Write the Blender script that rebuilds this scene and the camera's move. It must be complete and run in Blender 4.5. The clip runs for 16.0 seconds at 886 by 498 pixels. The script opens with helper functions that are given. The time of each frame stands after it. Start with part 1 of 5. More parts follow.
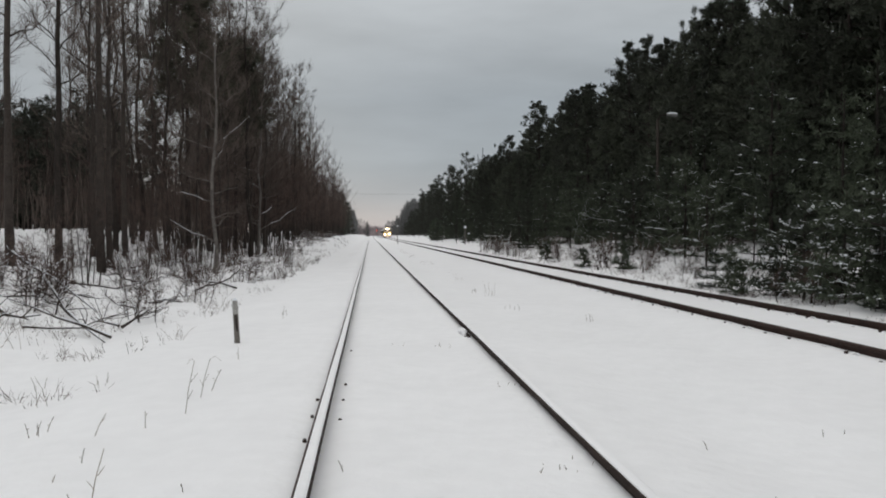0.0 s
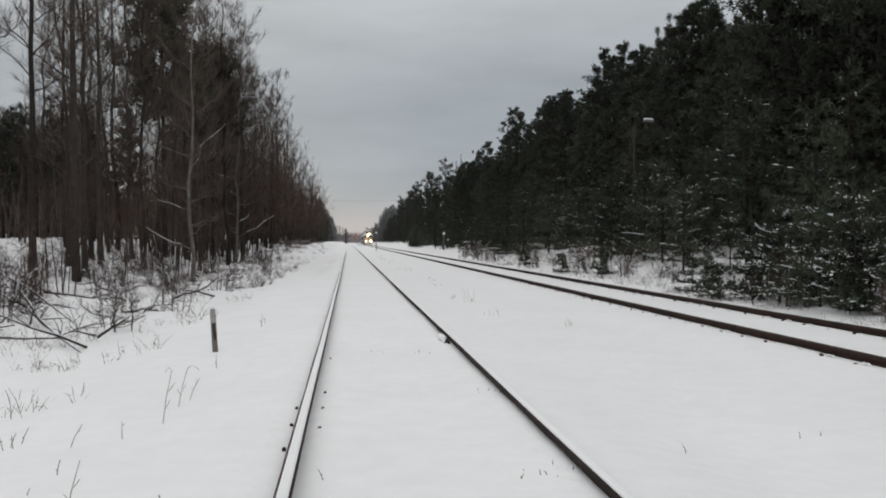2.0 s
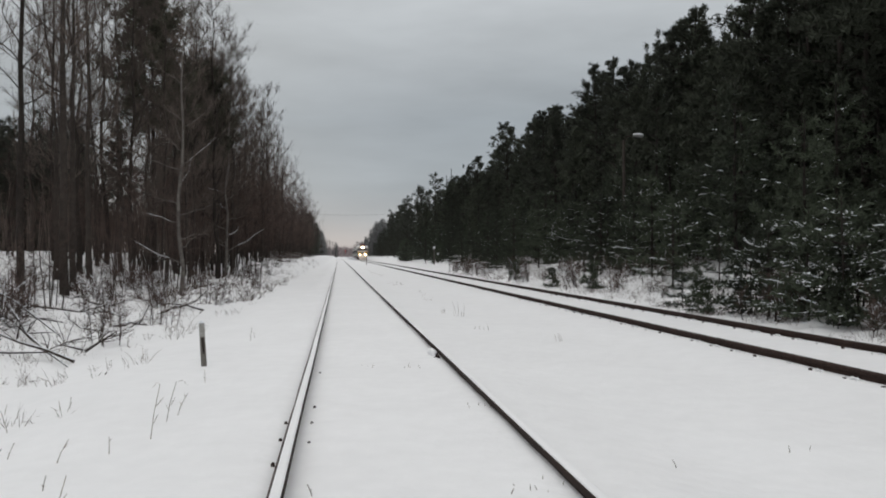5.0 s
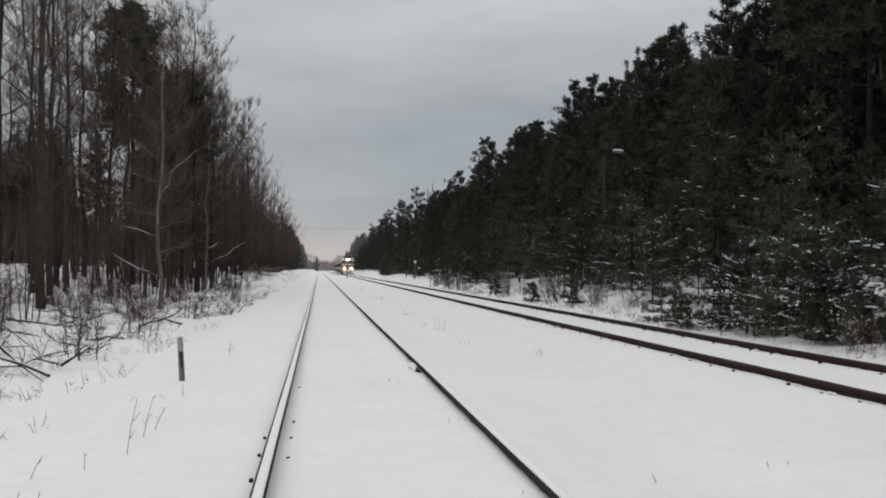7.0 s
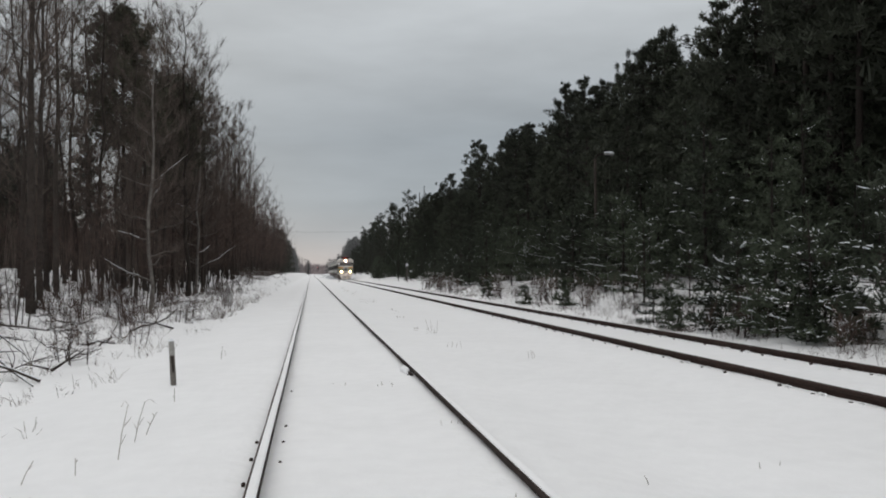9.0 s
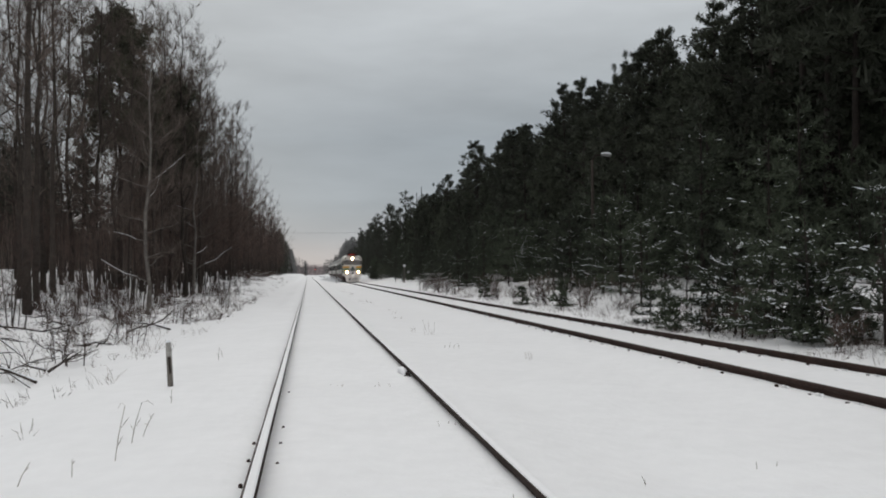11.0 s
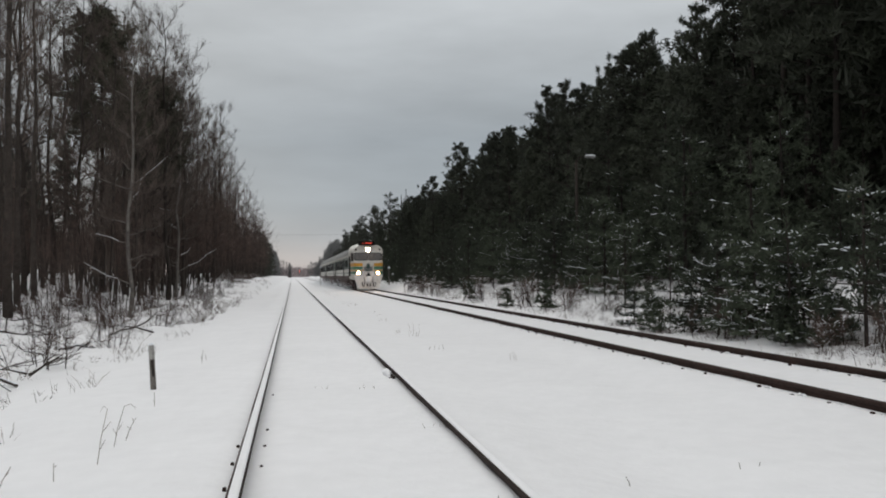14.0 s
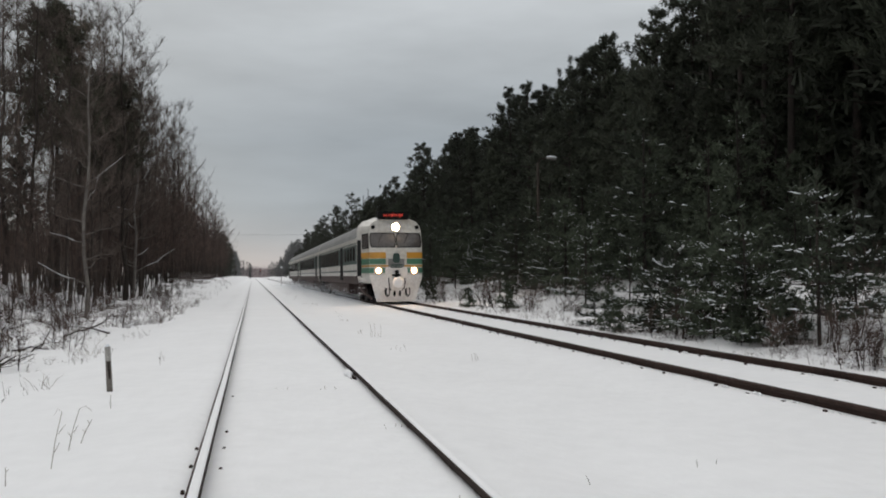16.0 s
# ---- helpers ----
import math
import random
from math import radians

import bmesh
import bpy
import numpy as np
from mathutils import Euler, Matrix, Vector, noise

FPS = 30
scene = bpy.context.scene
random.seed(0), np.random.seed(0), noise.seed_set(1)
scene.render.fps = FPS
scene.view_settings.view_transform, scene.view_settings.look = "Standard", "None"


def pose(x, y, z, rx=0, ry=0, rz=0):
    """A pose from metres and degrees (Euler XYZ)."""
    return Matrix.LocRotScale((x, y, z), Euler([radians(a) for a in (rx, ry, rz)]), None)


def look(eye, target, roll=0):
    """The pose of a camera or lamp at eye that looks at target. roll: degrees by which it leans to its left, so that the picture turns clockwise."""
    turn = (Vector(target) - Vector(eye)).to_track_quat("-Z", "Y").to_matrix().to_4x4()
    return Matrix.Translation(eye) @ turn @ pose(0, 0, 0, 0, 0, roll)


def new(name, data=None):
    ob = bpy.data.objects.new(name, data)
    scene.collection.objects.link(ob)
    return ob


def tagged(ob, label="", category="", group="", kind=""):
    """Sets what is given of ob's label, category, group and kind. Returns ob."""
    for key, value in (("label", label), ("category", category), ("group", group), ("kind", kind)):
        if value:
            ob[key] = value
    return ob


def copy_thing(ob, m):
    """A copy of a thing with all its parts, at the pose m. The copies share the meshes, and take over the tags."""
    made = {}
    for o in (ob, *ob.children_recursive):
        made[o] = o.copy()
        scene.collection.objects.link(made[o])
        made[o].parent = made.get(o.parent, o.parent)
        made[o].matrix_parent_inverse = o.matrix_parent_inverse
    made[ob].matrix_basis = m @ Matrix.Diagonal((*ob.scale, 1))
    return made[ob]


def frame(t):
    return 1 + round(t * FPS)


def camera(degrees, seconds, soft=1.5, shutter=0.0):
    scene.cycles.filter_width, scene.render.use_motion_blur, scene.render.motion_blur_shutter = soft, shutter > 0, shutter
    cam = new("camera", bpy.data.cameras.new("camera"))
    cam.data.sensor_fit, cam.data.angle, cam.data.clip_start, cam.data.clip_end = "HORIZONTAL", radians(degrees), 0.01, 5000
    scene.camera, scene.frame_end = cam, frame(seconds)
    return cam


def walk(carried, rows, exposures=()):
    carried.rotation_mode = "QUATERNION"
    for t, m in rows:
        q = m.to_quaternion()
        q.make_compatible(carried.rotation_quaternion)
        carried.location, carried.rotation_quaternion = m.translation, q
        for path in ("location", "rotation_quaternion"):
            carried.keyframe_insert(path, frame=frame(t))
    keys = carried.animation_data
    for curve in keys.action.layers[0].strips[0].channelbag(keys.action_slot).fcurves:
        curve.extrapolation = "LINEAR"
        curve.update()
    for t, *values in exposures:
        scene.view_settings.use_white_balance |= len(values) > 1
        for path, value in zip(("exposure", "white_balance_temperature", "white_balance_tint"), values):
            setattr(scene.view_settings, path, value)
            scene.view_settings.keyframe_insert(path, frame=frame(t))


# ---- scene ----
cam = camera(56.4, 16.0, soft=1.88)
EYE = (-0.486, 0.0, 1.287)
# seconds, yaw, pitch, roll in degrees: the camera only turns on the spot
TURNS = [
    (0, -5.044, -0.999, 0.000),

    (0.5, -4.919, -1.233, 0.333),

    (1, -5.231, -1.202, 0.510),

    (1.5, -5.569, -0.945, 0.397),

    (2, -6.507, -0.565, 0.401),

    (2.5, -6.888, -0.421, 0.257),

    (3, -7.022, -0.266, 0.164),

    (5.5, -7.316, 0.711, 0.407),

    (6, -7.782, 1.111, 0.271),

    (6.5, -8.307, 1.399, 0.120),

    (7, -8.513, 1.400, 0.083),

    (7.5, -8.565, 1.340, 0.073),

    (8, -8.680, 1.206, 0.314),

    (8.5, -8.915, 1.374, 0.307),

    (9, -9.078, 1.599, 0.334),

    (11.5, -9.407, 1.695, 0.372),

    (12, -9.694, 1.785, 0.307),

    (12.5, -9.759, 1.799, 0.350),

    (13, -9.866, 1.761, 0.441),

    (13.5, -10.163, 1.793, 0.372),

    (14, -10.332, 1.774, 0.480),

    (14.5, -10.708, 1.870, 0.548),

    (15, -11.306, 1.808, 0.468),

    (15.5, -11.948, 1.813, 0.398),

    (16, -12.965, 1.784, 0.408),

]


def aim(yaw, pitch, roll):
    return pose(*EYE, 0, 0, yaw) @ pose(0, 0, 0, pitch) @ pose(0, 0, 0, 0, roll) @ pose(0, 0, 0, 90)


walk(cam, [(t, aim(yaw, pitch, roll)) for t, yaw, pitch, roll in TURNS], [(0, 0.0), (16, 0.0)])

RAIL = 0.085        # rail head above the snow
TRACK = 5.64         # centre of the second track
rnd = random.Random(7)

# ---- world and light ----
world = bpy.data.worlds.new("overcast_sky")
scene.world = world
world.use_nodes = True
SKY_STRENGTH = 0.8


def sky_world():
    nt = world.node_tree
    nt.nodes.clear()
    N, L = nt.nodes.new, nt.links.new
    out, bg = N("ShaderNodeOutputWorld"), N("ShaderNodeBackground")
    tc = N("ShaderNodeTexCoord")
    sep = N("ShaderNodeSeparateXYZ")
    L(tc.outputs["Generated"], sep.inputs[0])
    # brightness of an overcast sky grows with height
    ramp = N("ShaderNodeValToRGB")
    r = ramp.color_ramp
    r.elements[0].position, r.elements[0].color = 0.0, (0.63, 0.595, 0.605, 1)
    r.elements[1].position, r.elements[1].color = 1.0, (1.30, 1.31, 1.31, 1)
    for p, c in ((0.018, (0.585, 0.585, 0.60, 1)), (0.045, (0.47, 0.508, 0.546, 1)), (0.08, (0.407, 0.455, 0.497, 1)), (0.16, (0.427, 0.476, 0.52, 1)), (0.24, (0.54, 0.58, 0.613, 1)), (0.6, (1.04, 1.06, 1.07, 1))):
        e = r.elements.new(p)
        e.color = c
    L(sep.outputs["Z"], ramp.inputs[0])
    # long soft cloud banks
    mp = N("ShaderNodeMapping")
    mp.inputs["Scale"].default_value = (2.2, 2.2, 9.0)
    L(tc.outputs["Generated"], mp.inputs[0])
    n1 = N("ShaderNodeTexNoise")
    n1.inputs["Scale"].default_value, n1.inputs["Detail"].default_value, n1.inputs["Roughness"].default_value = 1.6, 5.0, 0.5
    L(mp.outputs[0], n1.inputs["Vector"])
    mr = N("ShaderNodeMapRange")
    mr.inputs["From Min"].default_value, mr.inputs["From Max"].default_value = 0.3, 0.7
    mr.inputs["To Min"].default_value, mr.inputs["To Max"].default_value = 0.88, 1.14
    L(n1.outputs["Fac"], mr.inputs[0])
    mul = N("ShaderNodeMix")
    mul.data_type, mul.blend_type = "RGBA", "MULTIPLY"
    mul.inputs["Factor"].default_value = 1.0
    L(ramp.outputs[0], mul.inputs["A"])
    L(mr.outputs[0], mul.inputs["B"])
    # a trace of clear sky light behind the cloud
    sky = N("ShaderNodeTexSky")
    sky.sky_type, sky.sun_disc = "NISHITA", False
    sky.sun_elevation, sky.sun_rotation = radians(9), radians(-12)
    sc = N("ShaderNodeMix")
    sc.data_type, sc.blend_type = "RGBA", "MIX"
    sc.inputs["Factor"].default_value = 0.002
    L(mul.outputs["Result"], sc.inputs["A"])
    L(sky.outputs[0], sc.inputs["B"])
    L(sc.outputs["Result"], bg.inputs["Color"])
    bg.inputs["Strength"].default_value = SKY_STRENGTH
    L(bg.outputs[0], out.inputs[0])


sky_world()
sun = new("sun", bpy.data.lights.new("sun", "SUN"))
sun.data.energy, sun.data.angle, sun.data.color = 0.25, radians(40), (1.0, 0.93, 0.86)
sun.matrix_world = look((-60, 260, 120), (0, 0, 0))


# ---- materials ----
def mat(name, color, rough=0.8, metal=0.0, vary=0.25, scale=6.0, bump=0.0, bscale=40.0, second=None, rand=0.0, emit=None, spec=0.5, coat=0.0):
    """A node material: colour with noise at two scales, per-object variation and fine relief."""
    m = bpy.data.materials.new(name)
    m.use_nodes = True
    nt = m.node_tree
    N, L = nt.nodes.new, nt.links.new
    b = nt.nodes["Principled BSDF"]
    b.inputs["Roughness"].default_value, b.inputs["Metallic"].default_value = rough, metal
    b.inputs["Specular IOR Level"].default_value = spec
    b.inputs["Coat Weight"].default_value = coat
    tc = N("ShaderNodeTexCoord")
    n1, n2 = N("ShaderNodeTexNoise"), N("ShaderNodeTexNoise")
    n1.inputs["Scale"].default_value, n1.inputs["Detail"].default_value = scale, 4
    n2.inputs["Scale"].default_value, n2.inputs["Detail"].default_value = scale * 7.3, 3
    L(tc.outputs["Object"], n1.inputs["Vector"])
    L(tc.outputs["Object"], n2.inputs["Vector"])
    add = N("ShaderNodeMath")
    add.operation = "MULTIPLY_ADD"
    add.inputs[1].default_value = 0.5
    L(n2.outputs["Fac"], add.inputs[0])
    half = N("ShaderNodeMath")
    half.operation = "MULTIPLY"
    half.inputs[1].default_value = 0.5
    L(n1.outputs["Fac"], half.inputs[0])
    L(half.outputs[0], add.inputs[2])
    ramp = N("ShaderNodeValToRGB")
    r = ramp.color_ramp
    lo = second if second else tuple(c * (1 - vary) for c in color)
    hi = tuple(min(1, c * (1 + vary)) for c in color)
    r.elements[0].position, r.elements[0].color = 0.36, (*lo, 1)
    r.elements[1].position, r.elements[1].color = 0.64, (*hi, 1)
    L(add.outputs[0], ramp.inputs[0])
    col = ramp.outputs[0]
    if rand:
        oi, hsv = N("ShaderNodeObjectInfo"), N("ShaderNodeHueSaturation")
        mr = N("ShaderNodeMapRange")
        mr.inputs["To Min"].default_value, mr.inputs["To Max"].default_value = 1 - rand, 1 + rand
        L(oi.outputs["Random"], mr.inputs[0])
        L(mr.outputs[0], hsv.inputs["Value"])
        L(col, hsv.inputs["Color"])
        col = hsv.outputs[0]
    L(col, b.inputs["Base Color"])
    if bump:
        n3, bp = N("ShaderNodeTexNoise"), N("ShaderNodeBump")
        n3.inputs["Scale"].default_value, n3.inputs["Detail"].default_value = bscale, 6
        L(tc.outputs["Object"], n3.inputs["Vector"])
        bp.inputs["Strength"].default_value, bp.inputs["Distance"].default_value = bump, 0.05
        L(n3.outputs["Fac"], bp.inputs["Height"])
        L(bp.outputs[0], b.inputs["Normal"])
    if emit:
        b.inputs["Emission Color"].default_value, b.inputs["Emission Strength"].default_value = (*emit[0], 1), emit[1]
    return m


SNOW = mat("snow", (0.815, 0.81, 0.815), 0.75, vary=0.03, scale=0.6, bump=0.35, bscale=9, spec=0.25)
BRANCH_SNOW = mat("branch_snow", (0.80, 0.82, 0.85), 0.8, vary=0.05, scale=5, spec=0.2)
RUST = mat("rusty_rail_steel", (0.036, 0.022, 0.018), 0.85, 0.0, vary=0.4, scale=4, bump=0.3, bscale=60, spec=0.15)
DARK_STEEL = mat("dark_rail_steel", (0.030, 0.021, 0.018), 0.85, 0.0, vary=0.35, scale=5, spec=0.12)
BARK = mat("grey_brown_bark", (0.044, 0.036, 0.031), 0.95, vary=0.4, scale=3, bump=0.6, bscale=18, rand=0.3, spec=0.2)
PINE_BARK = mat("pine_bark", (0.029, 0.023, 0.020), 0.95, vary=0.45, scale=2, bump=0.6, bscale=14, rand=0.25, spec=0.2)
BIRCH_BARK = mat("birch_bark", (0.17, 0.155, 0.14), 0.85, vary=0.25, scale=2.5, bump=0.3, bscale=12, second=(0.07, 0.06, 0.055), spec=0.2)
TWIG = mat("bare_twigs", (0.098, 0.078, 0.067), 0.9, vary=0.3, scale=0.8, rand=0.3, spec=0.2)
RED_TWIG = mat("reddish_twigs", (0.085, 0.06, 0.051), 0.9, vary=0.3, scale=0.8, rand=0.3, spec=0.2)
NEEDLE = mat("pine_needles", (0.038, 0.043, 0.029), 0.75, vary=0.35, scale=0.9, rand=0.35, spec=0.3)
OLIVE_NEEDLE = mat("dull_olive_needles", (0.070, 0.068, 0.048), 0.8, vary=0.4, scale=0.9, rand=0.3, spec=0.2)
YOUNG_NEEDLE = mat("young_pine_needles", (0.040, 0.049, 0.031), 0.7, vary=0.4, scale=1.5, rand=0.45, spec=0.3)
# needles of the farthest pines: aerial haze put into a paler grey colour
FAR_NEEDLE = mat("haze_tinted_far_needles", (0.13, 0.13, 0.13), 0.8, vary=0.25, scale=0.3, spec=0.2)
# twigs of the far treeline, base colour lightened to paint in distance haze
FAR_TWIG = mat("haze_tinted_far_twigs", (0.30, 0.255, 0.255), 0.9, vary=0.25, scale=0.2, spec=0.2)
FADED_PAINT = mat("faded_white_paint", (0.36, 0.35, 0.33), 0.85, vary=0.3, scale=14, second=(0.16, 0.15, 0.14))
DRY_GRASS = mat("dry_grass", (0.20, 0.17, 0.14), 0.9, vary=0.35, scale=3, rand=0.3, spec=0.2)
OLD_WOOD = mat("weathered_wood", (0.15, 0.135, 0.12), 0.9, vary=0.4, scale=9, bump=0.5, bscale=35)


# ---- mesh tools ----
class Geo:
    """Vertices and faces of one mesh, gathered piece by piece."""

    def __init__(self):
        self.v, self.f, self.mi = [], [], []

    def add(self, verts, faces, slot=0):
        n = len(self.v)
        self.v.extend(verts)
        self.f.extend([tuple(i + n for i in f) for f in faces])
        self.mi.extend([slot] * len(faces))

    def tube(self, pts, radii, sides=5, slot=0, cap=True):
        n = len(self.v)
        for i, p in enumerate(pts):
            a = pts[max(i - 1, 0)]
            b = pts[min(i + 1, len(pts) - 1)]
            d = (Vector(b) - Vector(a)).normalized()
            u = d.cross(Vector((0.13, 0.97, 0.21))).normalized()
            w = d.cross(u)
            for k in range(sides):
                t = 2 * math.pi * k / sides
                self.v.append(Vector(p) + (u * math.cos(t) + w * math.sin(t)) * radii[i])
        for i in range(len(pts) - 1):
            for k in range(sides):
                a, b = n + i * sides + k, n + i * sides + (k + 1) % sides
                self.f.append((a, b, b + sides, a + sides))
                self.mi.append(slot)
        if cap:
            self.f.append(tuple(n + k for k in reversed(range(sides))))
            self.f.append(tuple(n + (len(pts) - 1) * sides + k for k in range(sides)))
            self.mi.extend([slot, slot])

    def box(self, x0, x1, y0, y1, z0, z1, slot=0, bev=0.0):
        """A box with its upright and long edges chamfered."""
        b = min(bev, (x1 - x0) * 0.45, (z1 - z0) * 0.45)
        if b <= 0:
            ring = [(x0, z0), (x1, z0), (x1, z1), (x0, z1)]
        else:
            ring = [(x0 + b, z0), (x1 - b, z0), (x1, z0 + b), (x1, z1 - b), (x1 - b, z1), (x0 + b, z1), (x0, z1 - b), (x0, z0 + b)]
        n = len(ring)
        vs = [(x, y0, z) for x, z in ring] + [(x, y1, z) for x, z in ring]
        fs = [tuple(range(n)), tuple(reversed(range(n, 2 * n)))]
        fs += [((i + 1) % n, i, i + n, (i + 1) % n + n) for i in range(n)]
        self.add([Vector(v) for v in vs], fs, slot)

    def blade(self, p, d, side, length, width, slot=0):
        """One tapered flat blade from p along d."""
        n = len(self.v)
        self.v.extend([p - side * width * 0.5, p + side * width * 0.5, p + d * length])
        self.f.append((n, n + 1, n + 2))
        self.mi.append(slot)

    def disc(self, c, axis, r, depth, sides=16, slot=0):
        a = Vector(axis).normalized()
        self.tube([Vector(c), Vector(c) + a * depth], [r, r], sides, slot)


def part(name, geo, materials, parent=None, label="", smooth=False):
    me = bpy.data.meshes.new(name)
    me.from_pydata([tuple(v) for v in geo.v], [], geo.f)
    if not isinstance(materials, (list, tuple)):
        materials = [materials]
    for m in materials:
        me.materials.append(m)
    if len(materials) > 1:
        me.polygons.foreach_set("material_index", geo.mi)
    if smooth:
        me.polygons.foreach_set("use_smooth", [True] * len(me.polygons))
    me.update()
    ob = new(name, me)
    ob.parent = parent
    if label:
        ob["label"] = label
    return ob


def rvec(r):
    while True:
        v = Vector((r.uniform(-1, 1), r.uniform(-1, 1), r.uniform(-1, 1)))
        if 0.05 < v.length < 1:
            return v.normalized()


# ---- ground ----
def smooth_step(a, b, x):
    t = min(max((x - a) / (b - a), 0), 1)
    return t * t * (3 - 2 * t)


def ground_z(x, y):
    """Height of the snow: flat between the tracks, banks under both woods."""
    z = 0.0
    left = smooth_step(-6.2, -15.5, x) * 1.5 + smooth_step(-16, -60, x) * 1.6
    right = smooth_step(6.9, 13.8, x) * 1.15 + smooth_step(14, 60, x) * 1.8
    z += left + right
    bank = smooth_step(-2.6, -4.4, x) * smooth_step(46, 82, y) * (1 - smooth_step(-9, -14, x))
    z += bank * (0.95 + 0.5 * noise.noise(Vector((x * 0.45, y * 0.13, 3.3))))
    # shallow ditch between the track bed and the wood, added to darken snow
    z -= 0.22 * smooth_step(-2.3, -4.0, x) * (1 - smooth_step(-4.6, -7.4, x)) * (1 - smooth_step(24, 36, y))
    n1 = noise.noise(Vector((x * 0.22, y * 0.14, 1.7)))
    n2 = noise.noise(Vector((x * 0.8, y * 0.6, 5.1)))
    n3 = noise.noise(Vector((x * 2.6, y * 2.2, 9.4)))
    wild = smooth_step(-2.2, -5.5, x) + smooth_step(6.75, 8.2, x)
    z += wild * (0.14 * n1 + (0.18 if x < 0 else 0.13) * n2 + 0.085 * n3)
    mid = smooth_step(1.1, 1.9, x) * (1 - smooth_step(3.6, 4.3, x))
    z += mid * (-0.06 + 0.05 * n1 + 0.02 * n2)
    side = smooth_step(-1.3, -2.0, x) * (1 - smooth_step(-3.2, -4.5, x))
    z += side * (-0.05 + 0.09 * n1)
    bed = smooth_step(4.0, 4.6, x) * (1 - smooth_step(6.6, 7.2, x))
    z += bed * -0.012
    rim = abs(abs(x) - 0.80)
    if rim < 0.2 and -20 < y < 80:
        z -= (0.028 if x < 0 else -0.004) * (1 - rim / 0.2)
    z += 0.012 * n2 + 0.007 * n3
    return z


def build_ground():
    xs = sorted(set([round(v, 3) for v in list(np.arange(-14, -1.2, 0.25)) + list(np.arange(-1.2, 1.21, 0.1)) + list(np.arange(1.4, 14.01, 0.25)) + list(np.arange(-70, -14, 2.5)) + list(np.arange(14.5, 70, 2.5)) + [-2500, -1200, -600, -300, -150, -100, 100, 150, 300, 600, 1200, 2500]]))
    ys = sorted(set([round(v, 3) for v in list(np.arange(2, 30, 0.22)) + list(np.arange(30, 80, 0.8)) + list(np.arange(80, 400, 6)) + [-800, -300, -100, -40, -15, -5, 0, 450, 550, 700, 900, 1300, 2000, 3500]]))
    g = Geo()
    nx = len(xs)
    g.v = [Vector((x, y, ground_z(x, y) if abs(x) < 200 and abs(y) < 900 else (2.9 if abs(x) > 20 else 0))) for y in ys for x in xs]
    g.f = [(j * nx + i, j * nx + i + 1, (j + 1) * nx + i + 1, (j + 1) * nx + i) for j in range(len(ys) - 1) for i in range(nx - 1)]
    g.mi = [0] * len(g.f)
    ob = part("ground", g, SNOW, smooth=True)
    tagged(ob, "fresh white snow covering the railway bed and banks", "snow ground", kind="structure")


build_ground()

# ---- railway tracks ----
RAIL_PROFILE = [(-0.075, -0.18), (0.075, -0.18), (0.075, -0.168), (0.012, -0.15), (0.009, -0.05), (0.036, -0.038), (0.0375, -0.008), (0.03, 0), (-0.03, 0), (-0.0375, -0.008), (-0.036, -0.038), (-0.009, -0.05), (-0.012, -0.15), (-0.075, -0.168)]


def extrude_profile(prof, x, z, ys, wob=0.0, seed=0):
    g = Geo()
    n = len(prof)
    for y in ys:
        o = wob * noise.noise(Vector((y * 0.25, seed, 0)))
        g.v.extend([Vector((x + px + o, y, z + pz + o * 0.5)) for px, pz in prof])
    for j in range(len(ys) - 1):
        for i in range(n):
            a, b = j * n + i, j * n + (i + 1) % n
            g.f.append((b, a, a + n, b + n))
    g.f.append(tuple(range(n)))
    g.f.append(tuple(reversed(range((len(ys) - 1) * n, len(ys) * n))))
    g.mi = [0] * len(g.f)
    return g


def build_track(x, snowy, label):
    tr = tagged(new("railway_track"), label, "railway track", group="parallel tracks")
    ys = list(np.arange(-30, 60, 0.7)) + list(np.arange(60, 480, 12))
    for s in (-1, 1):
        rx = x + s * 0.7975 - (0.010 if snowy and s < 0 else 0)
        rail = part("rail", extrude_profile(RAIL_PROFILE, rx, RAIL, ys, 0.006, s), DARK_STEEL if snowy else RUST, tr)
        if snowy:
            cap = [(-0.029, -0.004), (0.029, -0.004), (0.028, 0.007), (0.017, 0.012), (-0.017, 0.012), (-0.028, 0.007)]
            part("snow_cap", extrude_profile(cap, rx, RAIL, ys, 0.006, s), SNOW, rail, "thin strip of snow on the rail head")
    return tr


track_near = build_track(0.0, True, "snow-capped little-used railway track sunk in fresh snow")
track_far = build_track(TRACK, False, "rusty brown railway track with swept rail heads in snow")

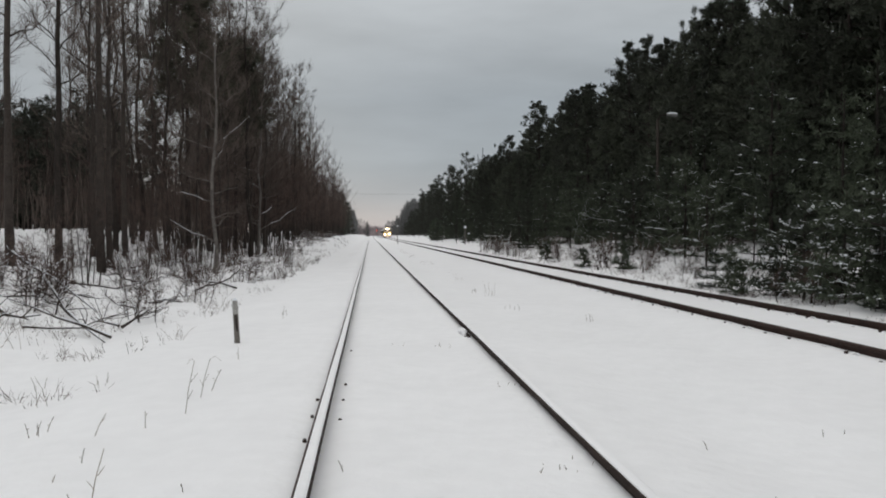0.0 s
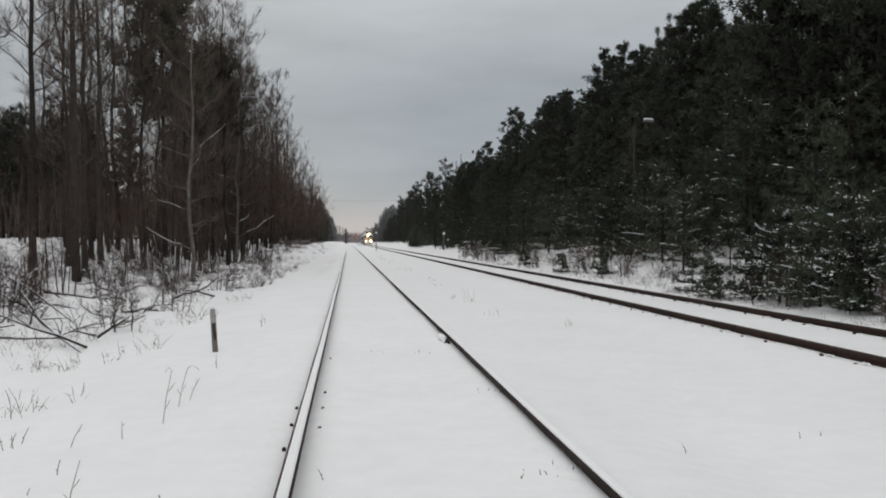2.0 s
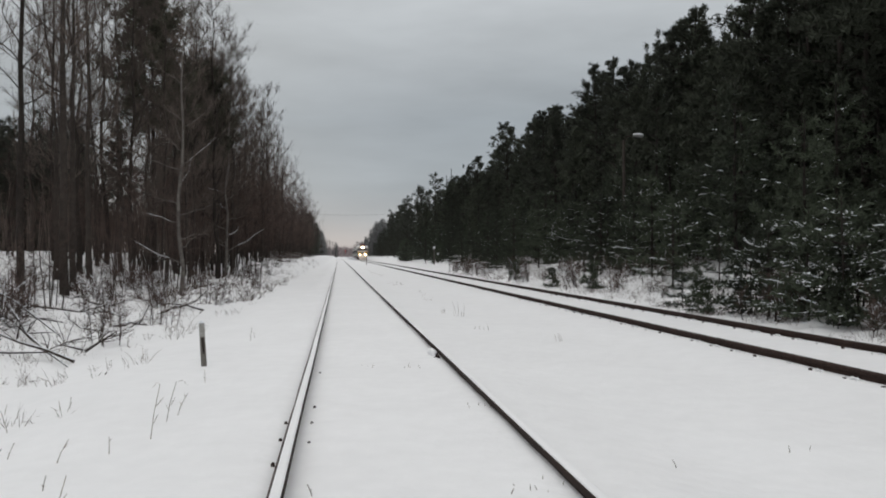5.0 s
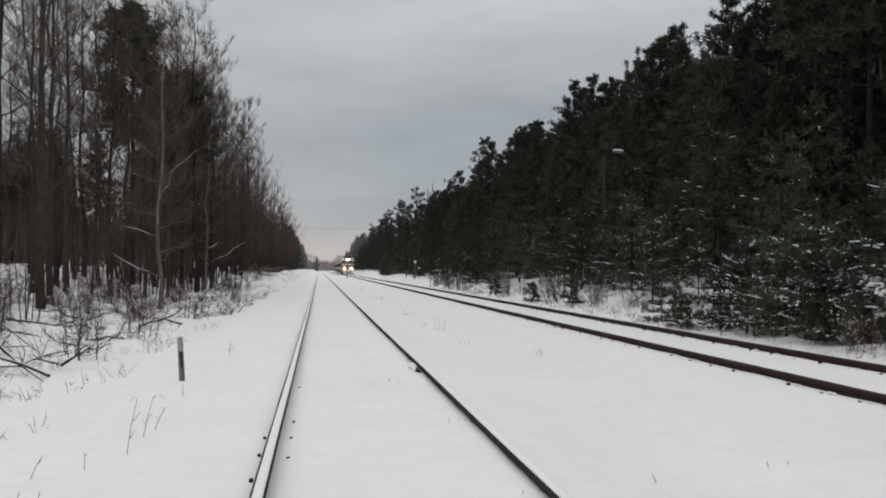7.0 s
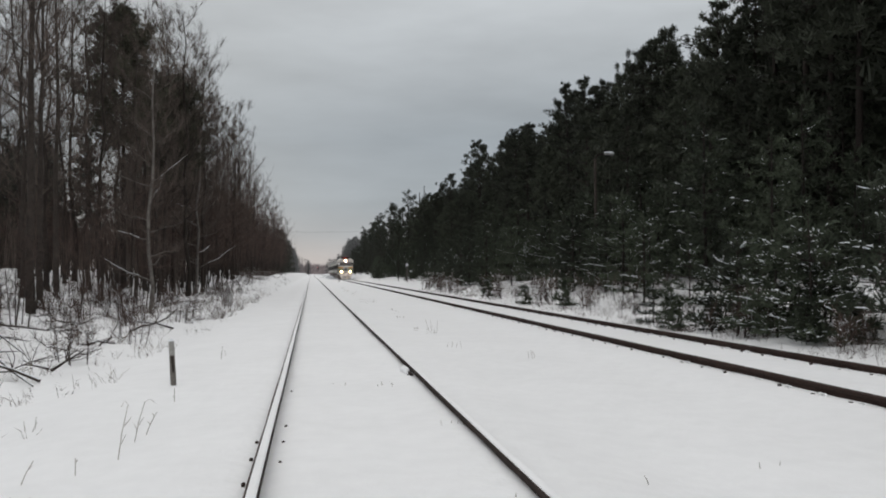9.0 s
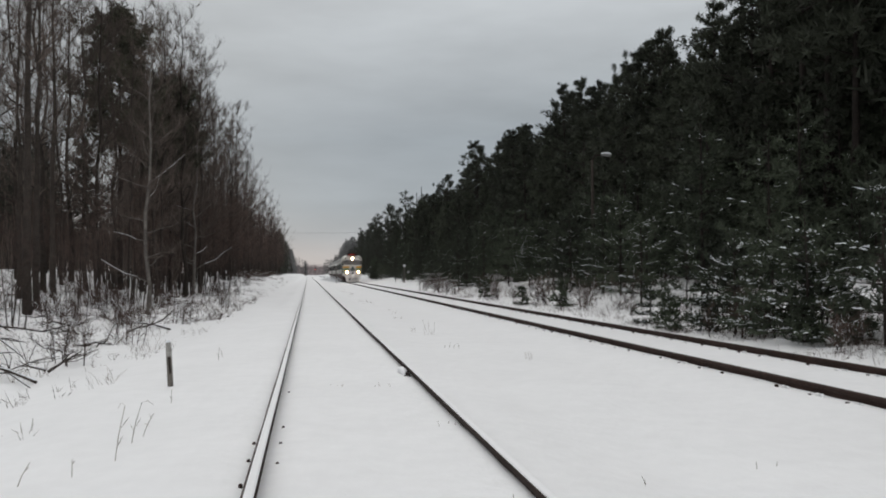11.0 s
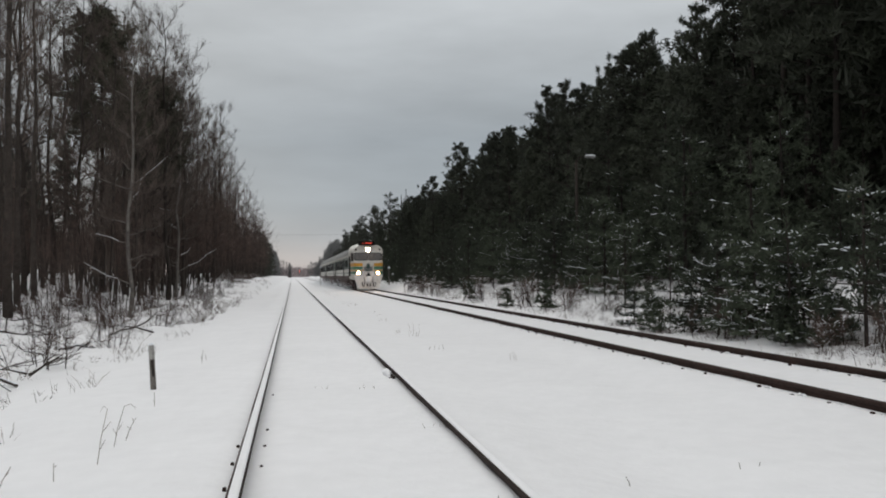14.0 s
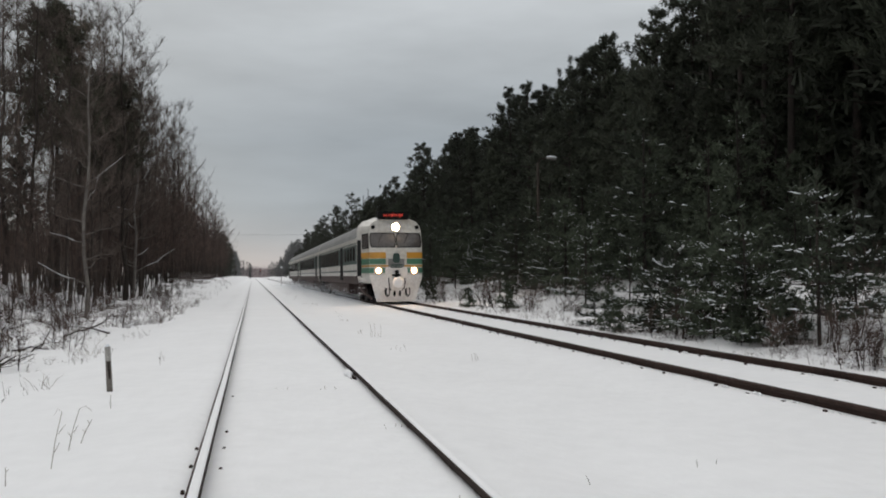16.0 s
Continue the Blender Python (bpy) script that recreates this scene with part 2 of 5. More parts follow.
# ---- trees ----
def bare_tree(seed, height, spread, detail, bark, twigs, label, lean=0.03, low=0.25, wob=0.012, snowy=False):
    """A leafless broadleaf tree: trunk with limbs, and a crown of fine twigs."""
    r = random.Random(seed)
    tree = tagged(new("bare_tree"), label, "tree", group="bare trees")
    g, c, sn = Geo(), Geo(), Geo()
    n = 9
    bend = Vector((r.uniform(-1, 1), r.uniform(-1, 1), 0)) * lean * height
    trunk = []
    for i in range(n + 1):
        t = i / n
        trunk.append(Vector((0, 0, -0.3)) + bend * t * t + Vector((r.uniform(-1, 1), r.uniform(-1, 1), 0)) * wob * height * (0 if i == 0 else 1) + Vector((0, 0, (height + 0.3) * t)))
    r0 = 0.0072 * height
    g.tube(trunk, [r0 * (1.25 if i == 0 else 1 - 0.88 * i / n) for i in range(n + 1)], 7)

    def along(pts, t):
        f = t * (len(pts) - 1)
        i = min(int(f), len(pts) - 2)
        return pts[i].lerp(pts[i + 1], f - i), (pts[i + 1] - pts[i]).normalized()

    limbs = int(30 * detail)
    for k in range(limbs):
        t = low + (0.97 - low) * (k + r.random()) / limbs
        p, d = along(trunk, t)
        a = k * 2.4 + r.uniform(-0.5, 0.5)
        out = Vector((math.cos(a), math.sin(a), 0))
        length = height * spread * (1.05 - 0.75 * t) * r.uniform(0.6, 1.2)
        up = (0.12 if snowy else 0.45) + 0.8 * t + r.uniform(-0.25, 0.25)
        limb = [p]
        for j in range(1, 5):
            s = j / 4
            limb.append(p + (out * s + Vector((0, 0, up * s * (0.8 + 0.4 * s)))) * length + rvec(r) * 0.05 * length)
        lr = max(0.012, r0 * (1 - 0.85 * t) * 0.36)
        g.tube(limb, [lr * (1 - 0.8 * j / 4) for j in range(5)], 4, cap=False)
        if snowy and t < 0.5 and k % 3 == 0:
            sn.tube([q + Vector((0, 0, lr * 0.8)) for q in limb[1:]], [lr * 0.42, lr * 0.4, lr * 0.3, lr * 0.15], 4, cap=False)
        for b in range(int(6 * detail) + 2):
            q, e = along(limb, r.uniform(0.2, 1.0))
            dd = (e * 0.9 + rvec(r) * 0.8 + Vector((0, 0, 0.35))).normalized()
            bl = length * r.uniform(0.25, 0.5)
            mid = q + dd * bl * 0.5 + rvec(r) * 0.06 * bl
            end = q + dd * bl + Vector((0, 0, 0.12 * bl))
            c.tube([q, mid, end], [0.013, 0.009, 0.004], 3, cap=False)
            for w in range(int(13 * detail) + 3):
                s = r.uniform(0.15, 1)
                o = q.lerp(mid, s * 2) if s < 0.5 else mid.lerp(end, s * 2 - 1)
                td = (dd + rvec(r) * 1.0 + Vector((0, 0, 0.3))).normalized()
                c.blade(o, td, td.cross(rvec(r)).normalized(), r.uniform(0.3, 0.8) * (0.5 + 0.03 * height), 0.0085)
    part("trunk", g, bark, tree, smooth=True)
    part("crown", c, twigs, tree)
    if sn.v:
        tagged(part("snow_load", sn, BRANCH_SNOW, tree, "lines of snow along the lower limbs"), kind="stuff")
    return tree


def pine_tree(seed, height, width, detail, bare, label, dead=True, fat=1.0, needles=None, loose=0.2):
    """A Scots pine: bare lower trunk, dead stubs, and a crown of needle clumps on limbs."""
    r = random.Random(seed)
    tree = tagged(new("pine_tree"), label, "pine tree", group="pine wood")
    g, c = Geo(), Geo()
    n = 7
    off = Vector((r.uniform(-1, 1), r.uniform(-1, 1), 0)) * 0.02 * height
    trunk = [Vector((0, 0, -0.4)) + off * (i / n) ** 2 + Vector((0, 0, (height + 0.3) * i / n)) for i in range(n + 1)]
    r0 = 0.0115 * height
    g.tube(trunk, [r0 * (1.2 if i == 0 else 1 - 0.9 * i / n) for i in range(n + 1)], 7)
    limbs = int(44 * detail)
    for k in range(limbs):
        t = bare + (1 - bare) * (k + r.random()) / limbs
        z = height * t
        a = k * 2.4 + r.uniform(-0.6, 0.6)
        s = (t - bare) / (1 - bare)
        reach = width * (1.0 - 0.88 * s ** 1.8) * r.uniform(0.5, 1.15) * (0.6 + 0.4 * min(1, s * 4))
        out = Vector((math.cos(a), math.sin(a), 0))
        rise = r.uniform(-0.12, 0.25) + 0.55 * s
        p = off * t * t + Vector((0, 0, z))
        limb = [p, p + out * reach * 0.5 + Vector((0, 0, rise * reach * 0.35)), p + out * reach + Vector((0, 0, rise * reach))]
        g.tube(limb, [0.035, 0.022, 0.008], 3, cap=False)
        for b in range(int(7 * detail) + 3):
            u = r.uniform(0.3, 1.05)
            q = limb[0].lerp(limb[1], u * 2) if u < 0.5 else limb[1].lerp(limb[2], u * 2 - 1)
            q = q + Vector((r.uniform(-1, 1), r.uniform(-1, 1), r.uniform(-0.5, 0.9))) * 0.13 * width * (1.15 - 0.8 * s)
            dirn = (out * 0.7 + Vector((0, 0, 0.75)) + rvec(r) * 0.8).normalized()
            for w in range(int(13 * detail) + 4):
                e = (dirn + rvec(r) * 0.95).normalized()
                c.blade(q + rvec(r) * loose * r.random(), e, e.cross(rvec(r)).normalized(), r.uniform(0.22, 0.5) * fat * (1.1 - 0.5 * s), (0.068 if fat < 1.5 else 0.075) * fat)
    # leader
    for w in range(40):
        e = (Vector((0, 0, 1.5)) + rvec(r)).normalized()
        c.blade(trunk[-1] - Vector((0, 0, r.uniform(-0.35, 1.1))), e, e.cross(rvec(r)).normalized(), 0.32, 0.055)
    if dead:
        for k in range(10):
            p = Vector((0, 0, height * r.uniform(0.12, bare)))
            a = r.uniform(0, 6.28)
            g.tube([p, p + Vector((math.cos(a), math.sin(a), r.uniform(-0.3, 0.1))) * r.uniform(0.5, 1.4)], [0.02, 0.006], 3, cap=False)
    part("trunk", g, PINE_BARK, tree, smooth=True)
    part("crown", c, needles or NEEDLE, tree)
    return tree


def young_pine(seed, height, width, detail, snowy, label, low=0.1, load=1.0):
    """A young pine branched to the ground, with lines of snow on its branches."""
    r = random.Random(seed)
    tree = tagged(new("young_pine"), label, "pine tree", group="young pines on the bank")
    g, c, sn = Geo(), Geo(), Geo()
    g.tube([Vector((0, 0, -0.3)), Vector((0.03, 0.02, height * 0.5)), Vector((0, 0, height))], [0.012 * height, 0.008 * height, 0.008], 6)
    whorls = max(5, int(height * (2.0 if low < 0.12 else 1.9) * detail))
    for k in range(whorls):
        t = low + (0.98 - low) * k / whorls
        for b in range(r.randint(5, 7)):
            a = r.uniform(0, 6.28)
            z = height * (t + r.uniform(-0.018, 0.018))
            reach = width * (1.02 - 0.92 * t ** 1.15) * r.uniform(0.65, 1.2)
            out = Vector((math.cos(a), math.sin(a), 0))
            rise = 0.0 + 0.6 * t + r.uniform(-0.15, 0.15)
            p = Vector((0, 0, z))
            mid = p + out * reach * 0.55 + Vector((0, 0, rise * reach * 0.35))
            end = p + out * reach + Vector((0, 0, rise * reach))
            g.tube([p, mid, end], [0.014, 0.01, 0.004], 3, cap=False)
            for q in range(5 if r.random() < snowy else 0):
                # snow lying in a streak along the branch
                f0 = r.uniform(0.25, 0.9)
                f1 = f0 + r.uniform(0.10, 0.30)
                a0, a1 = p.lerp(end, f0) + Vector((0, 0, 0.05)), p.lerp(end, f1) + Vector((0, 0, 0.06))
                a1.z = a0.z + 0.5 * (a1.z - a0.z)
                side = out.cross(Vector((0, 0, 1))) * r.uniform(0.006, 0.014) * load
                ma = a0.lerp(a1, 0.45) + Vector((r.uniform(-0.04, 0.04), r.uniform(-0.04, 0.04), r.uniform(0.0, 0.03)))
                sn.add([a0, ma + side, a1, ma - side, ma + Vector((0, 0, 0.018))], [(0, 1, 4), (1, 2, 4), (2, 3, 4), (3, 0, 4), (3, 2, 1, 0)])
            shoots = int((5 + reach * 6) * detail)
            for w in range(shoots):
                u = r.uniform(0.18, 1.0)
                q = p.lerp(mid, u * 2) if u < 0.5 else mid.lerp(end, u * 2 - 1)
                d = (out * 0.8 + Vector((0, 0, 0.55)) + rvec(r) * 0.8).normalized()
                sl = r.uniform(0.12, 0.3) * (0.6 + 0.13 * height)
                for m in range(7):
                    o = q + d * sl * m / 7
                    e = (d * 0.8 + rvec(r)).normalized()
                    c.blade(o, e, e.cross(rvec(r)).normalized(), r.uniform(0.10, 0.2) * (0.7 + 0.1 * height), 0.03 + 0.004 * height)
                if r.random() < snowy * 0.34 and u > 0.35:
                    # an uneven ridge of snow lying along the shoot
                    side = d.cross(Vector((0, 0, 1))).normalized() * r.uniform(0.006, 0.017) * load
                    a0, a1 = q, q + d * sl * r.uniform(0.6, 1.1)
                    a1.z = a0.z + (a1.z - a0.z) * 0.4
                    top = a0.lerp(a1, r.uniform(0.3, 0.7)) + Vector((0, 0, r.uniform(0.032, 0.044)))
                    lift = Vector((0, 0, 0.03))
                    sn.add([a0 + lift, a0.lerp(a1, 0.5) + side + lift * 0.6, a1 + lift, a0.lerp(a1, 0.5) - side + lift * 0.6, top], [(0, 1, 4), (1, 2, 4), (2, 3, 4), (3, 0, 4)])
    for w in range(14):
        e = (Vector((0, 0, 1.3)) + rvec(r)).normalized()
        c.blade(Vector((0, 0, height - r.uniform(0, 0.3))), e, e.cross(rvec(r)).normalized(), 0.22, 0.03)
    part("trunk", g, PINE_BARK, tree, smooth=True)
    part("crown", c, YOUNG_NEEDLE, tree)
    if sn.v:
        tagged(part("snow_load", sn, BRANCH_SNOW, tree, "streaks of snow lying on the branches"), kind="stuff")
    return tree


def thicket(seed, height, stems, detail, label, snowy=0.0):
    """A clump of thin leafless saplings."""
    r = random.Random(seed)
    bush = tagged(new("sapling_thicket"), label, "shrub", group="thickets along the wood")
    c, sn = Geo(), Geo()
    for k in range(stems):
        a, d = r.uniform(0, 6.28), r.uniform(0, 0.9)
        base = Vector((math.cos(a) * d, math.sin(a) * d, -0.2))
        h = height * r.uniform(0.55, 1.0)
        lean = Vector((math.cos(a), math.sin(a), 0)) * r.uniform(0, 0.22) * h
        mid, top = base + Vector((0, 0, h * 0.5)) + lean * 0.35 + rvec(r) * 0.08, base + Vector((0, 0, h)) + lean
        g = Geo()
        g.tube([base, mid, top], [0.011 + 0.0035 * h, 0.009 + 0.001 * h, 0.004], 4, cap=False)
        part("stem", g, BARK, bush)
        for b in range(int(16 * detail)):
            u = r.uniform(0.3, 1.0)
            q = base.lerp(mid, u * 2) if u < 0.5 else mid.lerp(top, u * 2 - 1)
            e = (rvec(r) * 0.8 + Vector((0, 0, 0.75)) + lean.normalized() * 0.2).normalized()
            bl = r.uniform(0.3, 0.9) * (0.4 + 0.13 * height)
            c.blade(q, e, e.cross(rvec(r)).normalized(), bl, 0.016)
            if r.random() < snowy:
                # a thread of snow along the twig
                a0, a1 = q + e * bl * 0.2, q + e * bl * r.uniform(0.6, 0.95)
                side = e.cross(Vector((0, 0, 1))).normalized() * r.uniform(0.008, 0.018)
                ma = a0.lerp(a1, 0.5)
                sn.add([a0, ma + side, a1, ma - side, ma + Vector((0, 0, 0.025))], [(0, 1, 4), (1, 2, 4), (2, 3, 4), (3, 0, 4), (3, 2, 1, 0)])
            for w in range(int(4 * detail)):
                o = q + e * bl * r.uniform(0.2, 0.9)
                f = (e + rvec(r) * 0.8).normalized()
                c.blade(o, f, f.cross(rvec(r)).normalized(), bl * r.uniform(0.3, 0.7), 0.012)
    part("crown", c, RED_TWIG, bush)
    if sn.v:
        tagged(part("snow_load", sn, BRANCH_SNOW, bush, "threads of snow on the twigs"), kind="stuff")
    return bush


def plant(proto, used, x, y, s=1.0, turn=None, lean=0.0):
    """Set a tree on the ground: the prototype itself first, then copies."""
    turn = rnd.uniform(0, 360) if turn is None else turn
    m = pose(x, y, ground_z(x, y) - 0.02, rnd.uniform(-lean, lean), rnd.uniform(-lean, lean), turn)
    ob = proto
    if proto.name in used:
        ob = copy_thing(proto, m)
    else:
        used.add(proto.name)
    ob.matrix_basis = m
    ob.scale = (s, s, s * rnd.uniform(0.94, 1.08))
    return ob


USED = set()
FAR_SPOTS = []


def far_plant(x, y, s):
    FAR_SPOTS.append((x, y, s, rnd.uniform(0, 6.28), rnd.randrange(3)))


ALDER = [bare_tree(11 + i, 14.0, 0.17, 1.0, BARK, TWIG, "tall leafless tree with grey-brown trunk and fine twigs", low=0.22) for i in range(4)]
TALL = [bare_tree(31 + i, 16.0, 0.13, 0.8, BARK, TWIG, "tall slender leafless tree with dark trunk at the wood's edge", low=0.36, lean=0.012, wob=0.004) for i in range(4)]
BIRCH = [bare_tree(51 + i, 12.0, 0.20, 0.85, BIRCH_BARK, TWIG, "leafless birch with pale bark leaning over the snow", lean=0.06, low=0.12, snowy=True) for i in range(2)]
FAR_BARE = [bare_tree(71 + i, 12.6, 0.24, 0.66, BARK, RED_TWIG, "distant leafless tree with reddish twigs", low=0.12) for i in range(3)]
PINE = [pine_tree(101 + i, 15.0, 3.4, 1.0, 0.28 + 0.06 * i, "tall dark green Scots pine with bare lower trunk") for i in range(4)]
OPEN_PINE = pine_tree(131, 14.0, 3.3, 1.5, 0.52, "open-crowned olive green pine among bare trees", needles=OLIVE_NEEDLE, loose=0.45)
MID_PINE = [pine_tree(121 + i, 9.0, 2.5, 0.9, 0.10, "dark green pine of middle height branched low", dead=False) for i in range(3)]
YOUNG = [young_pine(161 + i, 3.4 + 0.9 * i, 1.5 + 0.33 * i, 1.0, 0.55 - 0.15 * i, "young pine with snow-streaked branches on the snowy bank", low=0.13) for i in range(2)]
DARK_YOUNG = [young_pine(171 + i, 4.2 + 0.9 * i, 1.8 + 0.3 * i, 0.95, 0.07, "young dark green pine with a trace of snow") for i in range(2)]
SNOWY_BUSH = [young_pine(191 + i, 2.2, 1.05, 1.15, 0.95, "bushy young pine with branches lined with snow", low=0.1, load=1.25) for i in range(3)]
SPIRE = young_pine(196, 2.9, 1.0, 0.8, 0.75, "slim young pine with an open spire and snow on its whorls", low=0.2, load=1.15)
LAYERED = [young_pine(198 + i, 5.3, 1.75, 0.9, 0.22, "dark green pine with layered boughs and traces of snow", low=0.14) for i in range(2)]
SEEDLING = [young_pine(181 + i, 1.1, 0.42, 1.1, 0.35, "small pine seedling poking out of the snow") for i in range(2)]
BRUSH = [thicket(201 + i, 5.0, 7, 1.5, "thicket of thin reddish-brown leafless saplings") for i in range(3)]
LOW_BRUSH = [thicket(221 + i, 1.4, 7, 1.1, "low tangle of bare twigs sticking out of the snow", 0.22) for i in range(2)]


def left_wood():
    # trees that stand out singly at the edge
    plant(TALL[0], USED, -9.75, 22.3, 1.0, 20)
    plant(TALL[1], USED, -9.37, 24.6, 0.95, 80)
    plant(TALL[2], USED, -8.39, 25.2, 1.08, 160)
    plant(TALL[3], USED, -8.84, 27.5, 0.9, 250)
    plant(TALL[1], USED, -9.6, 28.2, 0.7, 300)
    plant(TALL[0], USED, -9.6, 31.8, 0.9, 40)
    plant(BIRCH[0], USED, -5.95, 29.8, 0.85, 180)
    plant(BIRCH[1], USED, -7.2, 50.0, 1.0, 10)
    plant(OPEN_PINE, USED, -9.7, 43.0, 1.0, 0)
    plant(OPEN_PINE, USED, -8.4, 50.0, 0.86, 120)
    for x, y, s in ((-8.9, 35, 0.95), (-11.5, 41, 1.1), (-13.5, 44, 1.1), (-12.2, 36, 1.0), (-14.9, 41, 0.9), (-10.9, 37.5, 0.8), (-12.9, 39, 0.8), (-10.3, 33, 1.05), (-8.0, 44, 1.0), (-7.4, 39.5, 0.9), (-13.6, 27.5, 1.0), (-15.8, 29, 1.1), (-14.0, 24.5, 0.95),
                    (-18.0, 34, 1.1), (-10.0, 38, 1.0), (-12.4, 25.0, 0.9), (-16.4, 35.5, 1.15), (-9.4, 40.5, 1.0), (-7.9, 36.8, 0.85)):
        plant(rnd.choice(ALDER), USED, x, y, s, lean=2)
    # dense edge running away along the line
    y = 46.0
    while y < 185:
        edge = -6.5 + 0.9 * smooth_step(60, 170, y)
        for k in range(4 if y > 64 else 2):
            x = edge - k * 2.2 - rnd.uniform(0, 1.8)
            s = rnd.uniform(0.9, 1.1) * (1.0 if y < 130 else 0.9)
            plant(rnd.choice(ALDER if y < 80 else FAR_BARE), USED, x, y + rnd.uniform(-2, 2), s, lean=2)
        y += 3.1 if y < 100 else 4.2
    y = 37.0
    while y < 185:
        for k in range(3 if y < 50 else 4):
            x = -6.3 - rnd.uniform(0.2, 7.5)
            if y < 34 and x > -7.4:
                continue
            plant(rnd.choice(BRUSH), USED, x, y + rnd.uniform(-1.5, 1.5), rnd.uniform(0.8, 1.4) * (1.0 if y < 50 else 1.35), lean=4)
        y += 3.4 if y < 60 else 4.0
    for x, y, s in ((-6.8, 17.5, 0.45), (-7.6, 21.5, 0.7), (-10.4, 20, 0.7), (-6.9, 24.5, 0.6), (-11.3, 24, 1.0), (-12.6, 27.5, 0.9), (-10.4, 33, 0.8), (-8.6, 33.6, 0.9), (-13.8, 35, 1.0), (-16.5, 31, 1.3)):
        plant(rnd.choice(BRUSH), USED, x, y, s, lean=5)
    # pines farther in and far down the line
    for k in range(170):
        y = rnd.uniform(52, 84)
        far_plant(-rnd.uniform(0.30, 0.56) * y, y, rnd.uniform(0.52, 0.64) * (0.62 + y * 0.0055))
    for k in range(16):
        plant(rnd.choice(MID_PINE), USED, rnd.uniform(-19, -12), rnd.uniform(58, 150), rnd.uniform(0.9, 1.25))
    y = 120.0
    while y < 430:
        for k in range(2):
            far_plant(-7.6 - k * 4 - rnd.uniform(0, 2.5) + (0.8 if y > 170 else -2), y + rnd.uniform(-3, 3), rnd.uniform(0.58, 0.78))
        y += 9
    for k in range(64):
        x, y = -rnd.uniform(3.6, 10), rnd.uniform(14, 36)
        if x > -4.6 - 0.06 * (y - 10) and rnd.random() < 0.7:
            continue
        plant(rnd.choice(LOW_BRUSH), USED, x, y, rnd.uniform(0.35, 0.9), lean=8)
    for k in range(34):
        plant(rnd.choice(LOW_BRUSH), USED, -rnd.uniform(4.6, 7.0), rnd.uniform(34, 120), rnd.uniform(0.3, 0.8), lean=8)


NEAR = 0.87


